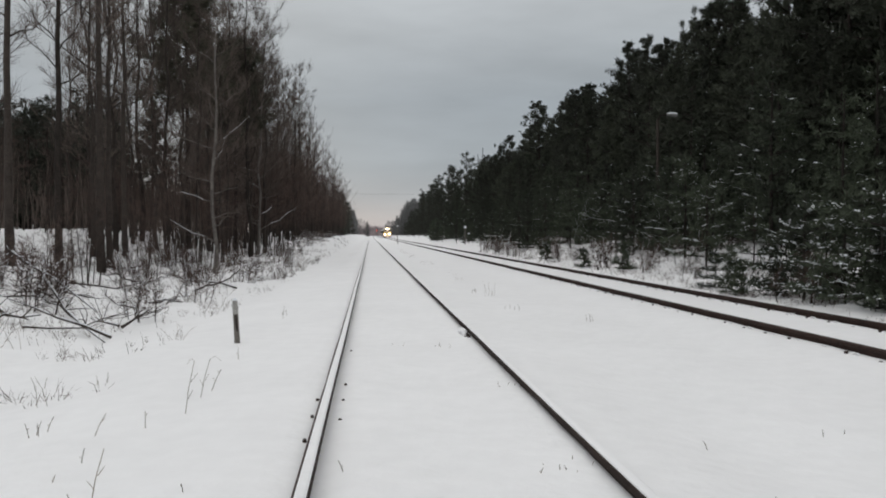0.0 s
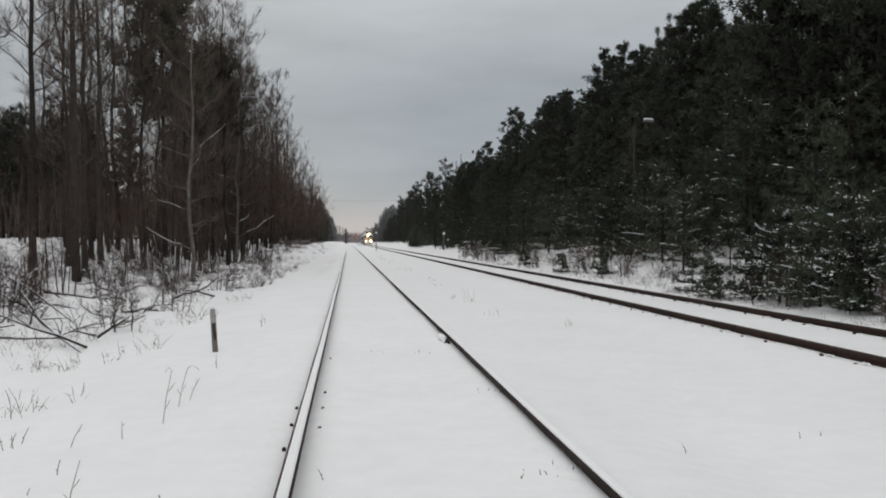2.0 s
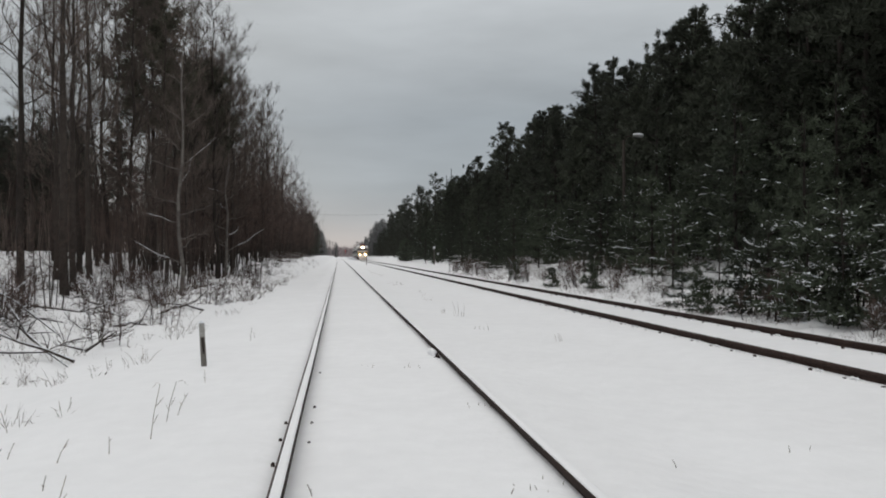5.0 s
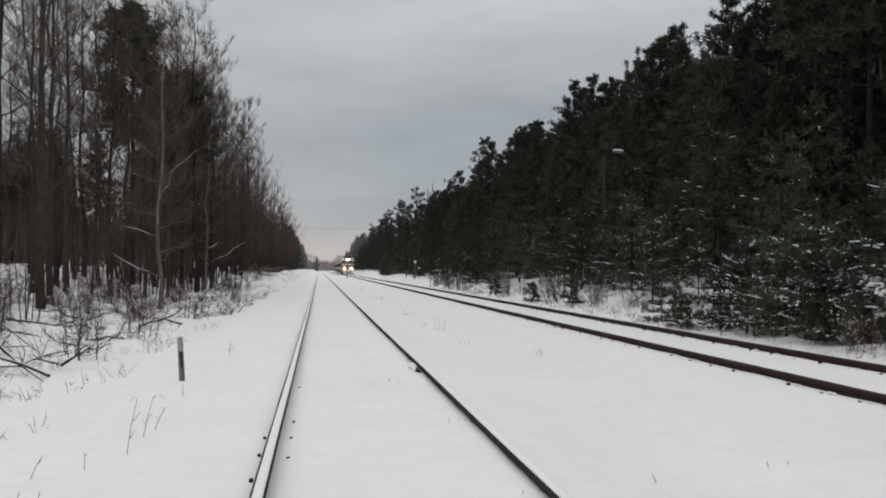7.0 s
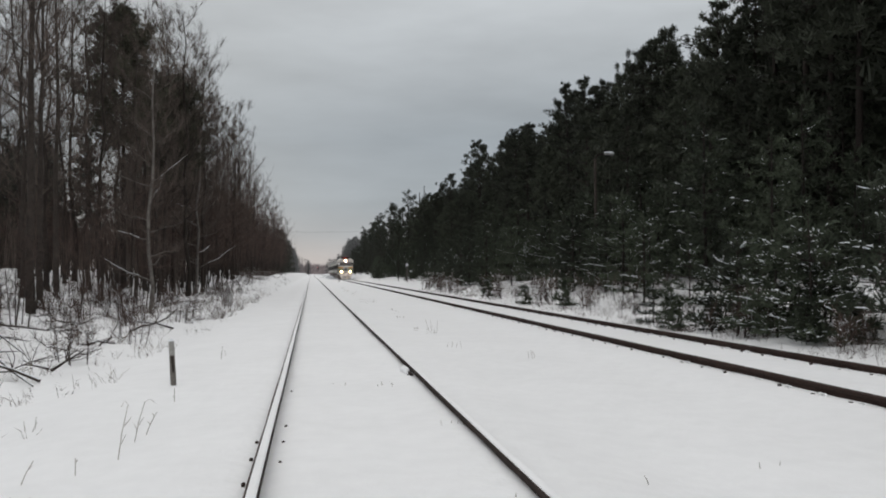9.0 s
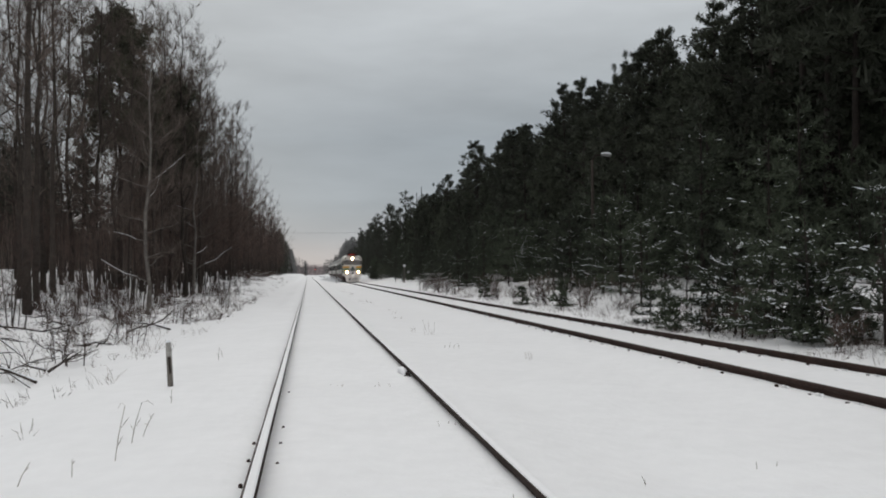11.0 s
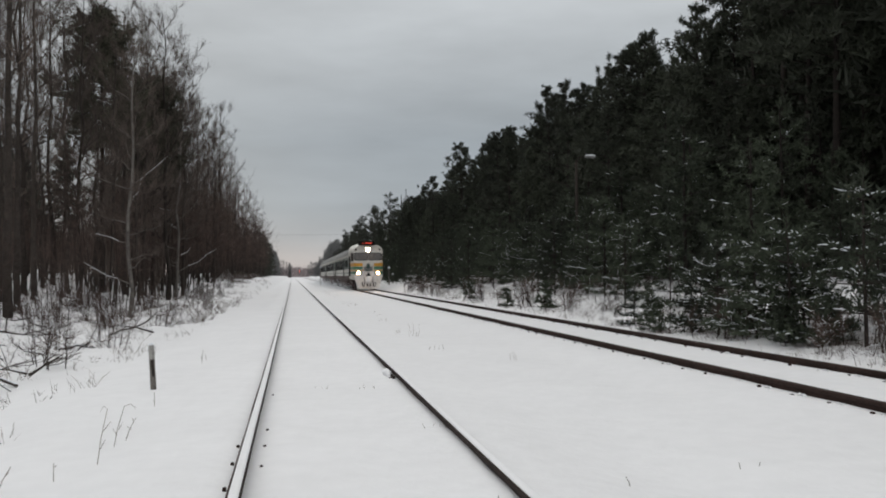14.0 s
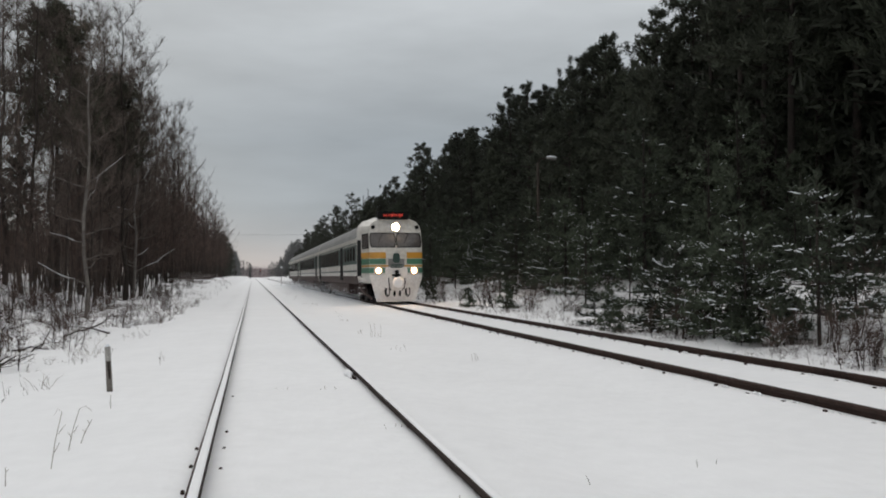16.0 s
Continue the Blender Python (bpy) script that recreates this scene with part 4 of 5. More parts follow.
def build_cab(car):
    """The driving end: face, screens, stripes, lights, apron, coupler and display."""
    # solid nose joining the face to the body
    g = Geo()
    zs = [0.86 + (3.74 - 0.86) * k / 16 for k in range(17)]
    vs, fs = [], []
    for z in zs:
        w = face_half(z)
        row = [Vector((w * i / 8, face_y(w * i / 8, z), z)) for i in range(-8, 9)]
        vs += row
    for j in range(16):
        for i in range(16):
            a = j * 17 + i
            fs.append((a, a + 1, a + 18, a + 17))
    g.add(vs, fs)
    # flanks and roof from the face back to the body
    n = len(g.v)
    edge = [Vector((-face_half(z), face_y(face_half(z), z), z)) for z in zs]
    top = [Vector((face_half(3.74) * i / 8, face_y(0.0, 3.74), 3.74)) for i in range(-7, 8)]
    loop = edge + top + [Vector((-p.x, p.y, p.z)) for p in reversed(edge)]
    back = []
    for p in loop:
        z = p.z
        if z <= 2.88:
            w = HALF - 0.004 if z > 1.1 else HALF - 0.08
            back.append(Vector((math.copysign(w, p.x), 2.3, z)))
        else:
            back.append(Vector((p.x * HALF / NOSE, 2.3, z + 0.11 * smooth_step(2.9, 3.6, z))))
    g.add(loop + back, [(i, i + 1, i + 1 + len(loop), i + len(loop)) for i in range(len(loop) - 1)])
    part("cab", g, CREAM, car, "cream-painted driving cab", smooth=False)
    apron = face_patch("apron", car, -2, 2, 0.04, 1.22, FROSTED, 0.03, "snow-dusted white apron under the cab", nx=10, nz=8)
    for x, h, z in ((-0.40, 0.50, 0.50), (-0.08, 0.28, 0.40), (0.16, 0.28, 0.40), (0.50, 0.50, 0.50)):
        o = Geo()
        ring = [Vector((x + (0.125 if h > 0.4 else 0.055) * math.cos(t * math.pi / 6), face_y(x, z) - 0.045, z + h * 0.5 * math.sin(t * math.pi / 6))) for t in range(12)]
        o.add(ring + [v + Vector((0, 0.06, 0)) for v in ring], [tuple(range(12)), tuple(reversed(range(12, 24)))] + [(i, (i + 1) % 12, (i + 1) % 12 + 12, i + 12) for i in range(12)])
        opening = part("apron_opening", o, BLACK, apron, "dark oval opening")
        if h > 0.4:
            k = Geo()
            ring = [Vector((x + 0.02 + 0.055 * math.cos(t * math.pi / 5), face_y(x, z) - 0.058, z - 0.02 + 0.15 * math.sin(t * math.pi / 5))) for t in range(10)]
            k.add(ring + [v + Vector((0, 0.05, 0)) for v in ring], [tuple(range(10)), tuple(reversed(range(10, 20)))] + [(i, (i + 1) % 10, (i + 1) % 10 + 10, i + 10) for i in range(10)])
            part("packed_snow", k, FROSTED, opening, "snow packed into the opening")
    # coupler with packed snow
    c = Geo()
    c.tube([Vector((0.02, 0.1, 0.80)), Vector((0.02, -0.25, 0.80))], [0.12, 0.12], 8)
    c.box(-0.20, 0.24, -0.42, -0.2, 0.60, 1.00, bev=0.08)
    c.box(0.10, 0.26, -0.52, -0.4, 0.66, 0.94, bev=0.05)
    coupler = part("coupler", c, FROSTED, car, "automatic coupler caked with snow")
    lump = Geo()
    lump.tube([Vector((0.02, -0.60, 0.86)), Vector((0.03, -0.54, 0.87)), Vector((0.01, -0.42, 0.89)), Vector((0.02, -0.15, 0.90))], [0.10, 0.19, 0.25, 0.22], 9)
    part("snow_lump", lump, SNOW, coupler, "lump of snow on the coupler")
    dark = Geo()
    dark.box(-0.07, 0.09, -0.14, 0.02, 1.06, 1.42, bev=0.03)
    dark.box(-0.20, 0.18, -0.10, 0.02, 1.16, 1.24, bev=0.02)
    part("coupler_hanger", dark, BLACK, car, "dark lifting gear above the coupler")
    for x in (-0.34, 0.36):
        h = Geo()
        h.tube([Vector((x, 0.0, 1.08)), Vector((x * 1.05, -0.10, 0.95)), Vector((x * 0.9, -0.08, 0.62)), Vector((x * 0.7, 0.0, 0.55))], [0.022] * 4, 6)
        part("brake_hose", h, BLACK, car)
    # painted bands
    face_patch("stripe", car, -2, 2, 1.30, 1.52, FRONT_GREEN, 0.012, "green band", nx=14)
    face_patch("stripe", car, -2, 2, 1.57, 1.64, YELLOW, 0.012, "yellow line", nx=14, nz=1)
    face_patch("snow_crust", car, -0.50, 0.50, 1.20, 1.56, FROSTED, 0.022, "snow packed over the lower green band", nx=8, trim=0.04)
    for s in (-1, 1):
        a, b = sorted((s * 0.46, s * 2))
        face_patch("stripe", car, a, b, 1.68, 1.92, FRONT_GREEN, 0.012, "green panel", trim=0.0)
        face_patch("stripe", car, a, b, 1.94, 2.20, YELLOW, 0.012, "orange-yellow panel")
    face_patch("centre_panel", car, -0.36, 0.36, 1.45, 1.92, ROOF_GREY, 0.02, "grey centre panel", nx=4)
    e = face_patch("emblem", car, -0.15, 0.15, 1.74, 2.16, GREEN, 0.035, "dark green shield-shaped emblem", nx=4, trim=0.05)
    for k, z in enumerate((1.62, 1.52)):
        face_patch("marking_bar", car, -0.26, 0.26, z, z + 0.05, GREEN, 0.03, "dark marking bar", nx=2, nz=1)
    # windscreens with dark frames and wipers
    for a, b in ((-1.11, -0.045), (0.045, 1.11)):
        f = face_patch("windscreen_frame", car, a - 0.04, b + 0.04, 2.41, 3.07, BLACK, 0.008, "black rubber frame", nx=8, nz=4, trim=0.05)
        face_patch("windscreen", car, a, b, 2.45, 3.03, SCREEN, 0.020, "dark windscreen pane", nx=8, nz=4, trim=0.04)
        w = Geo()
        x = (a + b) / 2
        w.tube([Vector((x, face_y(x, 3.05) - 0.05, 3.06)), Vector((x - 0.22, face_y(x, 2.6) - 0.05, 2.60))], [0.012, 0.008], 4)
        part("wiper", w, BLACK, car)
    for s in (-1, 1):
        wf = taper_box("corner_window_frame", car, s, 0.16, 1.30, 2.37, 3.05, BLACK, "black rubber frame")
        taper_box("corner_window", wf, s, 0.22, 1.22, 2.43, 3.00, SCREEN, "corner window beside the windscreen", 0.022)
        taper_box("stripe", car, s, 0.12, 1.45, 1.30, 1.52, FRONT_GREEN, "green band")
        taper_box("stripe", car, s, 0.12, 1.45, 1.57, 1.64, YELLOW, "yellow line")
        taper_box("stripe", car, s, 0.12, 1.45, 1.68, 1.92, FRONT_GREEN, "green panel")
        taper_box("stripe", car, s, 0.12, 1.45, 1.94, 2.20, YELLOW, "orange-yellow panel")
    # small marker lights at the brow
    for s in (-1, 1):
        q = Geo()
        q.disc((s * 0.98, face_y(0.9, 3.3) - 0.05, 3.32), (0, 1, 0), 0.085, 0.1, 10)
        part("marker_light", q, BLACK, car, "unlit dark marker light")
        rimg = Geo()
        rimg.tube([Vector((s * 0.79, face_y(0.79, 1.4) - 0.06, 1.40)), Vector((s * 0.79, face_y(0.79, 1.4) + 0.05, 1.40))], [0.185, 0.21], 18)
        lamp = part("headlight", rimg, CREAM, car, "round lit headlight")
        q = Geo()
        q.disc((s * 0.79, face_y(0.79, 1.4) - 0.075, 1.40), (0, 1, 0), 0.098, 0.03, 18)
        part("lens", q, WARM_LAMP, lamp, "glowing warm lens")
        # ring behind the lens, glowing to stand in for the halo
        q = Geo()
        q.disc((s * 0.79, face_y(0.79, 1.4) - 0.066, 1.40), (0, 1, 0), 0.145, 0.03, 18)
        part("reflector", q, HALO_GLOW, lamp, "glowing orange ring imitating the halo round the lens")
    rimg = Geo()
    rimg.tube([Vector((0, face_y(0, 3.32) - 0.13, 3.32)), Vector((0, face_y(0, 3.32) + 0.15, 3.32))], [0.21, 0.23], 18)
    lamp = part("top_light", rimg, CREAM, car, "large lit searchlight over the windscreens")
    q = Geo()
    q.disc((0, face_y(0, 3.32) - 0.15, 3.32), (0, 1, 0), 0.135, 0.03, 18)
    part("lens", q, TOP_LAMP, lamp, "glowing lens")
    # destination display on the roof edge
    d = Geo()
    d.box(-0.78, 0.60, 0.22, 0.46, 3.66, 4.01, bev=0.03)
    disp = part("destination_display", d, BLACK, car, "black roof display with red dot characters")
    rr = random.Random(3)
    x = -0.52
    while x < 0.34:
        w = rr.uniform(0.03, 0.10)
        q = Geo()
        q.box(x, x + w, 0.205, 0.222, 3.76 + rr.uniform(0, 0.05), 3.86 + rr.uniform(0, 0.06))
        part("display_bar", q, LED, disp, "red lit bar")
        x += w + 0.035
    # handrails beside the face
    for s in (-1, 1):
        h = Geo()
        wx = s * (NOSE + 0.16)
        hx = wx + s * 0.05
        h.tube([Vector((wx, 1.3, 1.1)), Vector((hx, 1.3, 1.15)), Vector((hx, 1.3, 2.0)), Vector((wx, 1.3, 2.05))], [0.014] * 4, 5)
        part("handrail", h, BLACK, car)
        taper_box("cab_door", car, s, 1.50, 2.15, 1.16, 2.80, BLACK, "narrow dark cab door")


def railcar(front):
    label = "cream and green diesel railcar with lit headlights and snowy front" if front else "cream and dark green railway carriage with dusty grey roof"
    car = tagged(new("railcar"), label, "train car", group="train")
    y0 = 2.28 if front else 0.25
    car_shell(car, y0, CAR - 0.25)
    if front:
        build_cab(car)
    doors = [9.0, 23.6] if front else [1.8, 23.2]
    for s in (-1, 1):
        for d in doors:
            door = side_box("door", car, s, d - 0.62, d + 0.62, 0.95, 2.66, BLACK, 0.006, "dark recessed entrance door")
            side_box("door_leaf", door, s, d - 0.5, d - 0.03, 1.0, 2.6, BLACK, 0.014)
            side_box("door_leaf", door, s, d + 0.03, d + 0.5, 1.0, 2.6, BLACK, 0.014)
        y = 10.6 if front else 3.6
        while y < 21.6:
            fr = side_box("window_frame", car, s, y, y + 1.34, 1.76, 2.58, BLACK, 0.008)
            side_box("pane", fr, s, y + 0.05, y + 1.29, 1.81, 2.53, GLASS, 0.016)
            y += 1.72
        if front:
            for y in (3.0, 4.2, 5.4, 6.6):
                side_box("engine_room_window", car, s, y, y + 0.7, 1.9, 2.5, GLASS, 0.014, "small dark engine-room window")
        side_box("gutter", car, s, y0 + 0.1, CAR - 0.4, 2.86, 2.91, CREAM, 0.03, "cream gutter strip along the roof edge", bev=0.01)
        side_box("stripe", car, s, y0 + 0.1, CAR - 0.4, 1.36, 1.44, GREEN, 0.006, "thin green line", bev=0.01)
        side_box("cantrail_line", car, s, y0 + 0.1, CAR - 0.4, 2.66, 2.72, GREEN, 0.008, "dark line above the windows", bev=0.01)
        side_box("skirt_edge", car, s, y0 + 0.1, CAR - 0.4, 1.10, 1.17, SKIRT, 0.010, "grimy lower edge", bev=0.01)
    for y in (4.3, 21.3):
        bogie(car, y)
    u = Geo()
    u.box(-1.25, 1.25, 7.4, 18.4, 0.24, 0.86, bev=0.1)
    part("underfloor_equipment", u, SKIRT, car, "grimy underfloor boxes")
    # black filler blocks added so no bright snow shows under the floor
    for y in ((1.0, 7.3), (18.5, 25.0)):
        f = Geo()
        f.box(-0.62, 0.62, y[0], y[1], 0.16, 0.84, bev=0.08)
        part("underframe", f, BLACK, car, "black filler block between the wheels, keeping the gap under the floor dark")
    if front:
        for k in range(3):
            st = Geo()
            st.box(-1.42, -1.12, 1.55, 2.1, 0.30 + 0.27 * k, 0.34 + 0.27 * k, bev=0.01)
            tread = part("cab_step", st, SKIRT, car)
            sn = Geo()
            sn.box(-1.41, -1.14, 1.58, 2.07, 0.342 + 0.27 * k, 0.375 + 0.27 * k, bev=0.015)
            part("snow_crust", sn, SNOW, tread, "snow on the step")
        p = Geo()
        p.tube([Vector((-1.0, 0.45, 0.15)), Vector((-1.38, 1.0, 0.5)), Vector((-1.38, 2.1, 0.9))], [0.05, 0.05, 0.05], 6)
        part("step", p, SKIRT, car)
        for y in (3.4, 5.0, 6.8):
            v = Geo()
            v.box(-0.5, 0.5, y, y + 0.9, 3.78, 3.98, bev=0.06)
            part("roof_vent", v, ROOF_GREY, car)
    else:
        g = Geo()
        g.box(-0.65, 0.65, -0.28, 0.28, 0.9, 3.1, bev=0.08)
        part("gangway", g, BLACK, car, "black rubber gangway bellows")
    return car


def snow_spray(car, y0, y1, count, seed):
    """Loose snow whirled up along the flank, in small flakes that travel with the train."""
    r = random.Random(seed)
    g = Geo()
    for k in range(count):
        t = r.random()
        side = -1 if r.random() < 0.72 else 1
        p = Vector((side * (1.15 + 1.9 * r.random() ** 1.6 * (0.6 + t)), y0 + (y1 - y0) * t, -0.05 + (0.5 + 0.5 * t) * r.random() ** 2.2))
        d = rvec(r)
        g.blade(p, d, d.cross(rvec(r)).normalized(), r.uniform(0.02, 0.05), 0.03)
    tagged(part("snow_spray", g, BRANCH_SNOW, car, "loose snow whirled up beside the wheels"), kind="stuff")


FRONT_CAR = railcar(True)
SECOND_CAR = railcar(False)
snow_spray(FRONT_CAR, 2.5, CAR, 5000, 61)
snow_spray(SECOND_CAR, 0.0, CAR, 8000, 62)
THIRD_CAR = copy_thing(SECOND_CAR, pose(TRACK, 320, RAIL))


# ---- things beside the line ----
def stake(x, y):
    ob = tagged(new("picket_stake"), "short weathered wooden stake standing in the snow", "stake")
    g = Geo()
    z = ground_z(x, y) - 0.15
    g.tube([Vector((x, y, z)), Vector((x - 0.014, y, z + 0.3)), Vector((x - 0.036, y + 0.01, z + 0.66))], [0.034, 0.034, 0.031], 7)
    part("post", g, OLD_WOOD, ob)
    c = Geo()
    c.tube([Vector((x - 0.026, y + 0.005, z + 0.50)), Vector((x - 0.036, y + 0.01, z + 0.662))], [0.0345, 0.033], 7)
    part("paint_band", c, FADED_PAINT, ob, "faded pale band round the top")
    s = Geo()
    s.tube([Vector((x - 0.036, y + 0.01, z + 0.655)), Vector((x - 0.036, y + 0.01, z + 0.69))], [0.031, 0.016], 7)
    k = Geo()
    k.tube([Vector((x - 0.004, y - 0.03, z + 0.30)), Vector((x - 0.020, y - 0.028, z + 0.49))], [0.013, 0.016], 5)
    part("dark_streak", k, BARK, ob, "dark weathered split down the face")
    part("snow_cap", s, BRANCH_SNOW, ob)


stake(-2.08, 10.14)


def grass_tuft(x, y, n, h, seed, spread=0.3):
    r = random.Random(seed)
    ob = tagged(new("grass_tuft"), "dry grass stalks poking through the snow", "dry grass", group="dry grass tufts")
    z = ground_z(x, y)
    for k in range(n):
        g = Geo()
        b = Vector((x + r.uniform(-1, 1) * 0.06 * n ** 0.5, y + r.uniform(-1, 1) * 0.06 * n ** 0.5, z - 0.03))
        d = Vector((r.uniform(-1, 1) * spread, r.uniform(-1, 1) * spread, 1)).normalized()
        hh = h * r.uniform(0.6, 1.1)
        m = b + d * hh * 0.6
        t = b + d * hh + Vector((d.x, d.y, -0.15)) * hh * 0.35
        g.tube([b, m, t], [0.003, 0.0026, 0.0014], 4, cap=False)
        part("stalk", g, DRY_GRASS, ob)


def weed_stalk(x, y, h, lean, droop=0.0):
    """A single dead stalk with side shoots; its top may hang over."""
    r = random.Random(int(x * 900 + y * 70))
    ob = tagged(new("weed_stalk"), "single dry brown weed stalk standing in the snow", "dry weed", group="weed stalks")
    b = Vector((x, y, ground_z(x, y) - 0.02))
    top = b + Vector((lean, 0.0, h))
    mid = b.lerp(top, 0.5) - Vector((lean * 0.12, 0, 0))
    g = Geo()
    pts = [b, mid, top]
    if droop:
        pts += [top + Vector((droop * 0.5, 0, 0.02)), top + Vector((droop, 0, -0.02))]
    g.tube(pts, [0.0031 - 0.0005 * i for i in range(len(pts))], 5, cap=False)
    part("stem", g, DRY_GRASS, ob)
    for k in range(2 if h > 0.2 else 1):
        p = b.lerp(top, r.uniform(0.3, 0.8))
        d = Vector((r.choice((-1, 1)) * r.uniform(0.3, 0.8), r.uniform(-0.3, 0.3), 0.8)).normalized()
        t = Geo()
        t.tube([p, p + d * h * 0.12, p + d * h * 0.2], [0.0026, 0.002, 0.001], 4, cap=False)
        part("side_shoot", t, DRY_GRASS, ob)


STALKS = [(-1.87, 6.32, 0.42, 0.07, -0.05), (-1.88, 6.93, 0.34, 0.08, 0.09), (-1.84, 7.17, 0.21, 0.09), (-1.9, 4.3, 0.31, 0.07), (-2.35, 5.76, 0.17, 0.08),
          (-2.21, 5.09, 0.11, 0.02), (-1.93, 4.18, 0.12, -0.04), (-2.24, 4.71, 0.06, 0.02), (-1.43, 4.26, 0.06, -0.01), (-0.63, 4.51, 0.08, -0.03),
          (-2.06, 5.94, 0.14, 0.0), (-2.84, 5.93, 0.12, -0.03), (-2.82, 5.99, 0.12, 0.04), (-2.78, 6.08, 0.13, 0.05), (-2.78, 5.94, 0.11, -0.01),
          (-1.87, 8.83, 0.16, 0.0), (-3.07, 8.1, 0.11, -0.01), (-2.98, 8.09, 0.13, 0.01), (-1.86, 13.19, 0.23, 0.02), (-1.86, 13.85, 0.12, -0.02)]


def all_grass():
    for row in STALKS:
        weed_stalk(*row)
    spots = [(1.63, 5.05, 1, 0.1), (1.53, 3.88, 1, 0.1), (2.61, 5.27, 2, 0.1), (2.28, 18.72, 3, 0.3), (1.98, 14.69, 2, 0.14), (2.13, 14.56, 2, 0.16),
             (-0.21, 9.57, 3, 0.07), (0.38, 9.42, 5, 0.07), (0.70, 6.85, 6, 0.07), (0.58, 4.51, 8, 0.06), (-3.71, 8.32, 2, 0.2), (-3.3, 7.4, 2, 0.3), (2.9, 12.4, 3, 0.16)]
    for i, (x, y, n, h) in enumerate(spots):
        grass_tuft(x, y, n, h, 300 + i)
    r = random.Random(8)
    for i in range(24):
        y = r.uniform(16, 75)
        grass_tuft(2.05 + r.uniform(-0.25, 0.35), y, r.randint(2, 5), r.uniform(0.08, 0.2), 400 + i)
    for i in range(60):
        y = r.uniform(9, 48)
        x = -3.0 - r.uniform(0, 3.2)
        grass_tuft(x, y, r.randint(4, 7), r.uniform(0.2, 0.55), 500 + i, 0.7)
    for i in range(30):
        y = r.uniform(12, 50)
        grass_tuft(8.3 + r.uniform(0, 1.5), y, r.randint(4, 7), r.uniform(0.2, 0.5), 600 + i, 0.7)


all_grass()


def fallen_branch(pts, rad, seed, snowy=True):
    r = random.Random(seed)
    ob = tagged(new("fallen_branch"), "fallen bare branch lying on the snow", "branch", group="fallen branches")
    g = Geo()
    ps = [Vector((x, y, ground_z(x, y) + h)) for x, y, h in pts]
    mids = []
    for i in range(len(ps) - 1):
        mids += [ps[i], ps[i].lerp(ps[i + 1], 0.5) + rvec(r) * 0.05]
    mids.append(ps[-1])
    rr = [rad * (1 - 0.7 * i / (len(mids) - 1)) for i in range(len(mids))]
    g.tube(mids, rr, 6)
    part("limb", g, BARK, ob)
    for k in range(6):
        i = r.randrange(1, len(mids) - 1)
        d = ((mids[i + 1] - mids[i]).normalized() + rvec(r) * 0.8 + Vector((0, 0, 0.4))).normalized()
        t = Geo()
        L = r.uniform(0.15, 0.55)
        t.tube([mids[i], mids[i] + d * L * 0.5 + rvec(r) * 0.05, mids[i] + d * L], [rad * 0.35, rad * 0.25, 0.004], 4, cap=False)
        part("side_twig", t, BARK, ob)
    if snowy:
        s = Geo()
        s.tube([m + Vector((0, 0, q * 0.75)) for m, q in zip(mids, rr)], [q * 0.5 for q in rr], 5)
        part("snow_line", s, BRANCH_SNOW, ob, "snow lying along the top")


fallen_branch([(-8.2, 18.6, 0.7), (-6.6, 16.6, 0.35), (-5.2, 14.8, 0.08)], 0.034, 1)
fallen_branch([(-7.2, 17.6, 0.35), (-5.6, 14.4, 0.2), (-4.0, 11.3, 0.05)], 0.032, 2)
fallen_branch([(-4.3, 13.1, 0.05), (-3.9, 13.4, 0.34)], 0.024, 3, False)
fallen_branch([(-4.4, 13.3, 0.05), (-4.9, 13.7, 0.2)], 0.02, 4)
fallen_branch([(-8.8, 16.0, 0.4), (-7.4, 14.8, 0.3), (-6.2, 13.0, 0.1)], 0.026, 7)


def brush_pile():
    """A tangle of cut and fallen boughs along the foot of the wood."""
    r = random.Random(77)
    for k in range(17):
        x, y = -4.0 - 3.4 * r.random(), r.uniform(11.5, 24)
        x -= 0.05 * (y - 11)
        a, L = r.uniform(0, 3.14), r.uniform(0.7, 2.2)
        dx, dy = math.cos(a) * L, math.sin(a) * L
        fallen_branch([(x - dx / 2, y - dy / 2, 0.02), (x, y, r.uniform(0.05, 0.22)), (x + dx / 2, y + dy / 2, r.uniform(0.0, 0.45))], r.uniform(0.014, 0.034), 800 + k, r.random() < 0.6)


brush_pile()


def street_lamp(x, y, top):
    ob = tagged(new("street_lamp"), "old lamp post with snow on its lamp head among the pines", "street lamp")
    z = ground_z(x, y)
    g = Geo()
    g.tube([Vector((x, y, z - 0.3)), Vector((x, y, top - 0.2))], [0.08, 0.055], 8)
    part("pole", g, BARK, ob)
    a = Geo()
    a.tube([Vector((x, y, top - 0.35)), Vector((x + 0.1, y, top - 0.05)), Vector((x + 0.42, y, top))], [0.025] * 3, 6)
    part("arm", a, DARK_STEEL, ob)
    h = Geo()
    h.tube([Vector((x + 0.38, y, top - 0.02)), Vector((x + 0.5, y, top)), Vector((x + 0.78, y, top - 0.02)), Vector((x + 0.84, y, top - 0.03))], [0.03, 0.055, 0.06, 0.03], 10)
    part("lamp_head", h, ROOF_GREY, ob)
    s = Geo()
    s.tube([Vector((x + 0.40, y, top + 0.06)), Vector((x + 0.52, y, top + 0.06)), Vector((x + 0.74, y, top + 0.06)), Vector((x + 0.84, y, top + 0.04))], [0.02, 0.04, 0.045, 0.02], 9)
    part("snow_cap", s, BRANCH_SNOW, ob, "cap of snow on the lamp head")


street_lamp(11.25, 33.0, 6.2)


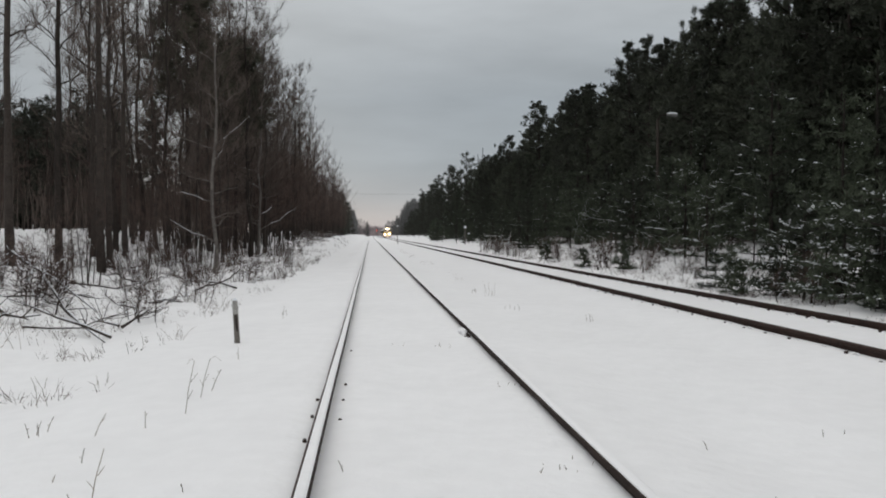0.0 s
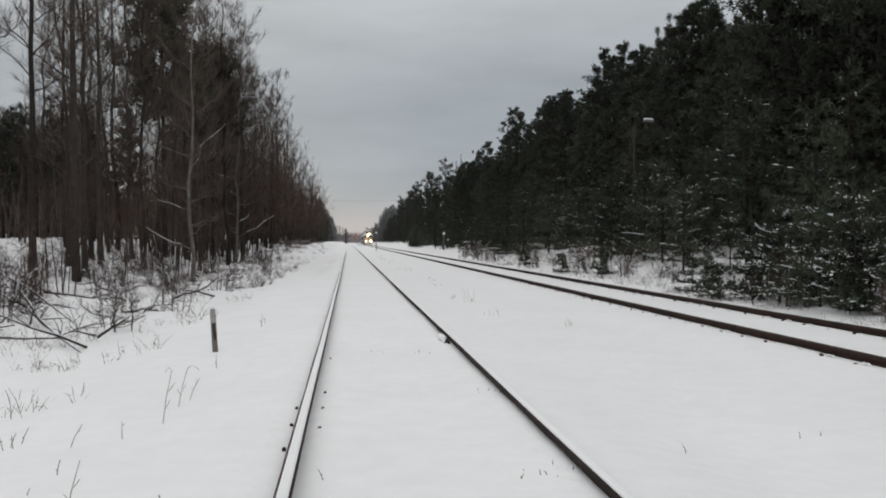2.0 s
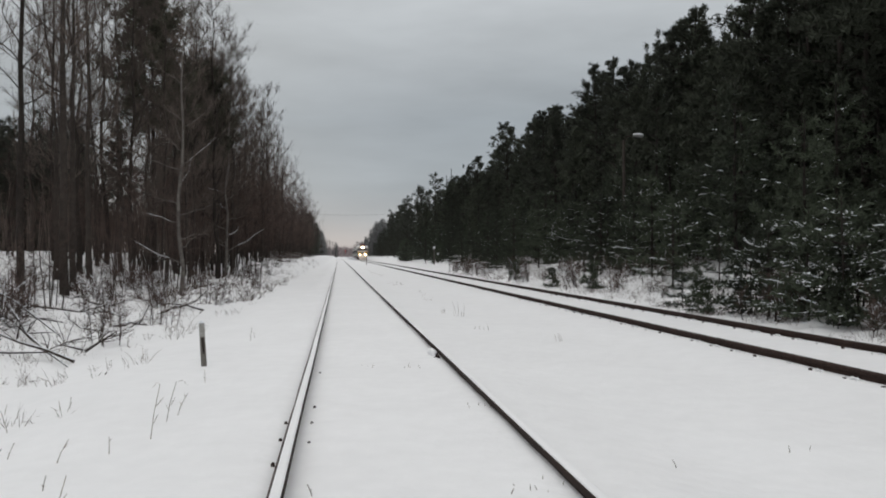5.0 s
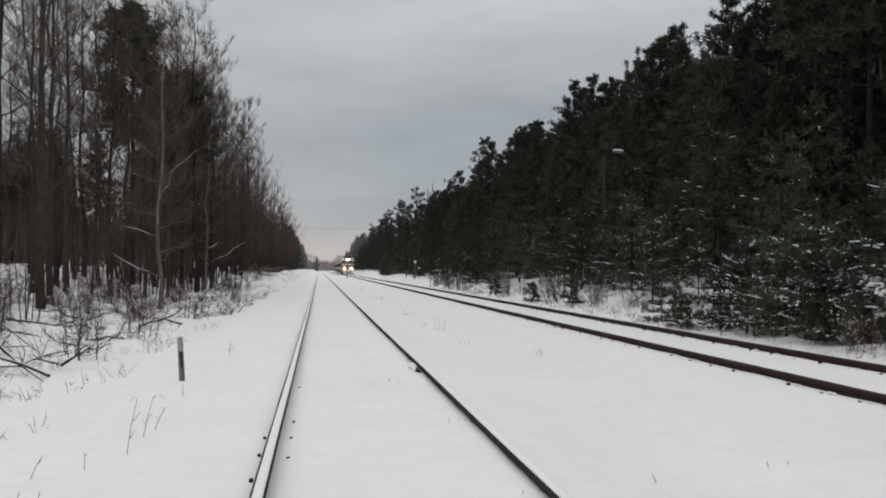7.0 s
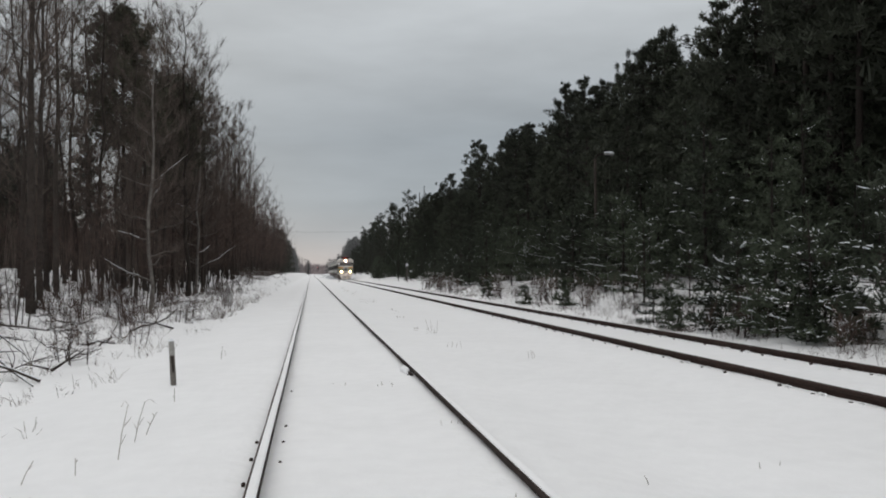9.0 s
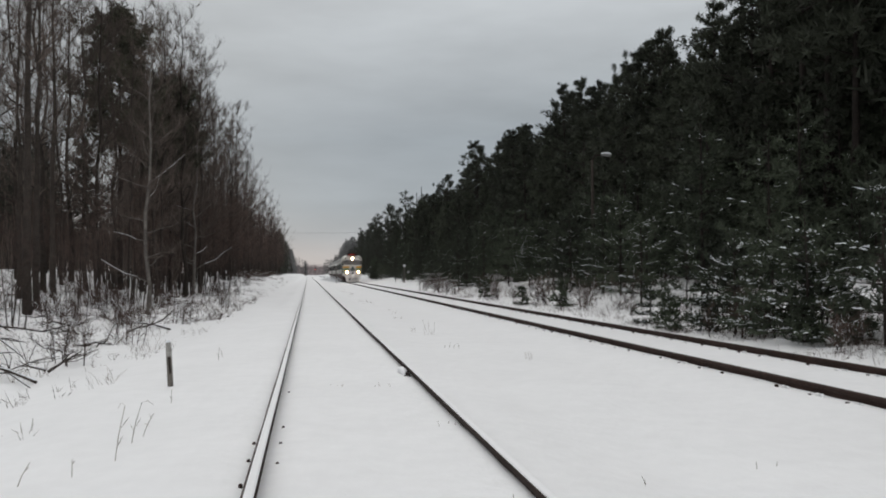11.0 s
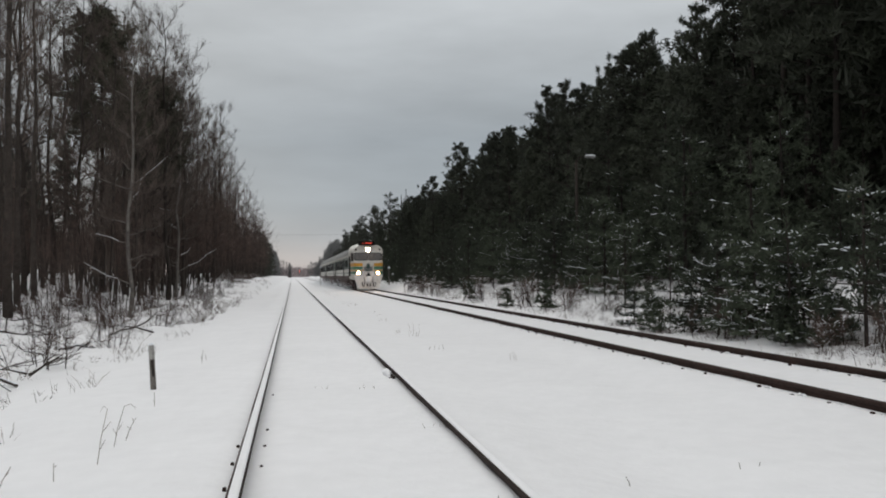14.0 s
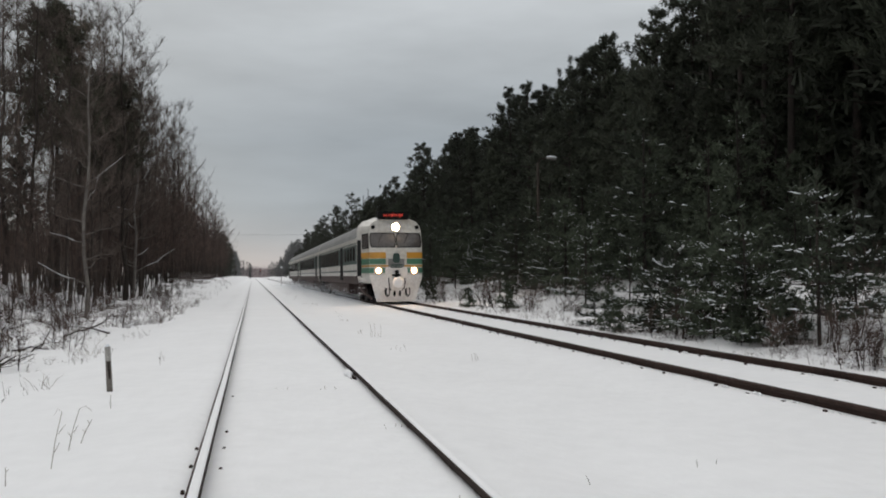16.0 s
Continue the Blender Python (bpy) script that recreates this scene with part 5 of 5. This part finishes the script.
def line_signal(x, y, h, label):
    ob = tagged(new("line_marker_post"), label, "marker post", group="posts beside the line")
    z = ground_z(x, y)
    g = Geo()
    g.tube([Vector((x, y, z - 0.2)), Vector((x, y, z + h))], [0.06, 0.05], 7)
    part("post", g, OLD_WOOD, ob)
    s = Geo()
    s.box(x - 0.11, x + 0.11, y - 0.06, y - 0.02 + 0.04, z + h - 0.24, z + h, bev=0.04)
    part("plate", s, BRANCH_SNOW, ob, "small white plate")


line_signal(9.2, 84, 1.9, "slim trackside post with a small white plate")
line_signal(9.8, 85.5, 1.2, "short trackside post with a white plate")
line_signal(3.55, 122, 2.75, "slim post with a white plate between the tracks")


def railway_signal(x, y):
    ob = tagged(new("railway_signal"), "distant railway signal showing red beside the line", "railway signal")
    z = ground_z(x, y)
    g = Geo()
    g.tube([Vector((x, y, z - 0.3)), Vector((x, y, z + 4.6))], [0.09, 0.07], 8)
    part("mast", g, WHEEL, ob)
    h = Geo()
    h.box(x - 0.35, x + 0.35, y - 0.16, y - 0.06, z + 3.2, z + 4.6, bev=0.1)
    head = part("signal_head", h, BLACK, ob)
    q = Geo()
    q.disc((x, y - 0.20, z + 3.9), (0, 1, 0), 0.17, 0.05, 14)
    part("lens", q, SIGNAL_RED, head, "lit red lens")


railway_signal(3.5, 478)


def power_cable(y, z):
    """A thin cable crossing over the line, its ends lost among the trees."""
    ob = tagged(new("power_cable"), "thin dark overhead cable crossing high above the railway", "cable")
    g = Geo()
    g.tube([Vector((x, y, z + 0.9 * (x / 30) ** 2)) for x in range(-34, 35, 4)], [0.011] * 18, 5)
    part("wire", g, DARK_STEEL, ob)
    for x in (-34, 34):
        p = Geo()
        p.tube([Vector((x, y, ground_z(x, y) - 0.3)), Vector((x, y, z + 2.4))], [0.16, 0.11], 8)
        part("pole", p, OLD_WOOD, ob)


power_cable(150, 8.6)


def lattice_mast(x, y, top):
    ob = tagged(new("lattice_mast"), "slim grey steel mast rising above the pine tops", "mast")
    z = ground_z(x, y)
    for s in (-0.6, 0.6):
        g = Geo()
        g.tube([Vector((x + s, y, z - 0.2)), Vector((x + s, y, top - (0 if s > 0 else 1.6)))], [0.11, 0.08], 6)
        part("leg", g, WHEEL, ob)
    h, k = z + 1.0, 1
    while h < top - 3:
        g = Geo()
        g.tube([Vector((x - 0.6 * k, y, h)), Vector((x + 0.6 * k, y, h + 1.2))], [0.05, 0.05], 5)
        part("brace", g, WHEEL, ob)
        h, k = h + 1.2, -k


lattice_mast(26.3, 200, 22.4)


# ---- rail joints and fastenings ----
def joint(track, x, y, s, half=0.30):
    """A fishplate with its bolts on the inner side of a rail."""
    g = Geo()
    g.box(x - s * 0.055 - 0.018, x - s * 0.055 + 0.018, y - half, y + half, RAIL - 0.145, RAIL - 0.05, bev=0.01)
    fp = part("fishplate", g, DARK_STEEL, track)
    for k in (-0.7 * half, -0.25 * half, 0.25 * half, 0.7 * half):
        b = Geo()
        b.disc((x - s * 0.07, y + k, RAIL - 0.09), (-s, 0, 0), 0.022, 0.035, 6)
        part("bolt", b, RUST, fp)


joint(track_near, 0.7975, 10.5, 1)
lump = Geo()
lump.tube([Vector((0.70, 10.34, -0.02)), Vector((0.71, 10.5, 0.035)), Vector((0.70, 10.72, 0.03)), Vector((0.71, 10.9, -0.02))], [0.02, 0.045, 0.05, 0.02], 8)
part("snow_lump", lump, SNOW, track_near, "small heap of snow at the joint", smooth=True)


def bare_gap(x, y0, y1, seed):
    """A thin dark line of uncovered ballast beside a rail."""
    g = Geo()
    ys = list(np.arange(y0, y1, 0.3))
    for y in ys:
        w = 0.002 + 0.006 * (0.5 + noise.noise(Vector((y * 1.3, seed, 0))))
        for dx, dz in ((-w, -0.05), (w, -0.05), (w, 0.005), (-w, 0.005)):
            g.v.append(Vector((x + dx, y, ground_z(x, y) + dz)))
    for j in range(len(ys) - 1):
        for i in range(4):
            a, b = j * 4 + i, j * 4 + (i + 1) % 4
            g.f.append((a, b, b + 4, a + 4))
    g.mi = [0] * len(g.f)
    part("bare_gap", g, SKIRT, track_near, "thin dark gap in the snow along the rail")


bare_gap(-0.876, 2.6, 36, 1)
for sx, y, s in ((-0.7975, 5.22, -1), (-0.7975, 5.9, -1), (-0.7975, 6.5, -1), (-0.7975, 5.81, 1), (-0.7975, 6.49, 1), (-0.7975, 7.15, 1), (-0.7975, 9.2, 1), (-0.7975, 14.6, -1), (0.7975, 6.6, -1)):
    g = Geo()
    g.box(sx + s * 0.10 - 0.012, sx + s * 0.10 + 0.012, y - 0.016, y + 0.016, -0.06, -0.004 + 0.010 * math.sin(y * 9 + s), bev=0.006)
    part("rail_clip", g, RUST, track_near)
for i in range(40):
    y = 6.0 + i * 0.62
    for s in (-1, 1):
        g = Geo()
        x = TRACK + s * 0.7975 - 0.12
        h = 0.014 + 0.008 * math.sin(i * 5.1 + s)
        g.tube([Vector((x + 0.01, y - 0.09, -0.03)), Vector((x + 0.015, y - 0.04, 0.0)), Vector((x + 0.015, y + 0.03, 0.004)), Vector((x + 0.01, y + 0.09, -0.03))], [0.01, h, h * 0.9, 0.01], 7)
        part("snow_mound", g, SNOW, track_far, smooth=True)
        k = Geo()
        k.box(x - 0.035, x - 0.005, y + 0.10, y + 0.135, -0.06, 0.002 + 0.010 * math.sin(i * 3.7 + s), bev=0.006)
        part("rail_clip", k, RUST, track_far)


# ---- what moves ----
def motions():
    times = [0.0, 2.0, 4.0, 6.0, 8.0, 10.0, 12.0, 14.0, 16.0]
    for car, back in ((FRONT_CAR, 0.0), (SECOND_CAR, CAR), (THIRD_CAR, 2 * CAR)):
        walk(car, [(t, pose(TRACK, 35.75 + 16.1 * (16.0 - t) + back, RAIL)) for t in times])


motions()
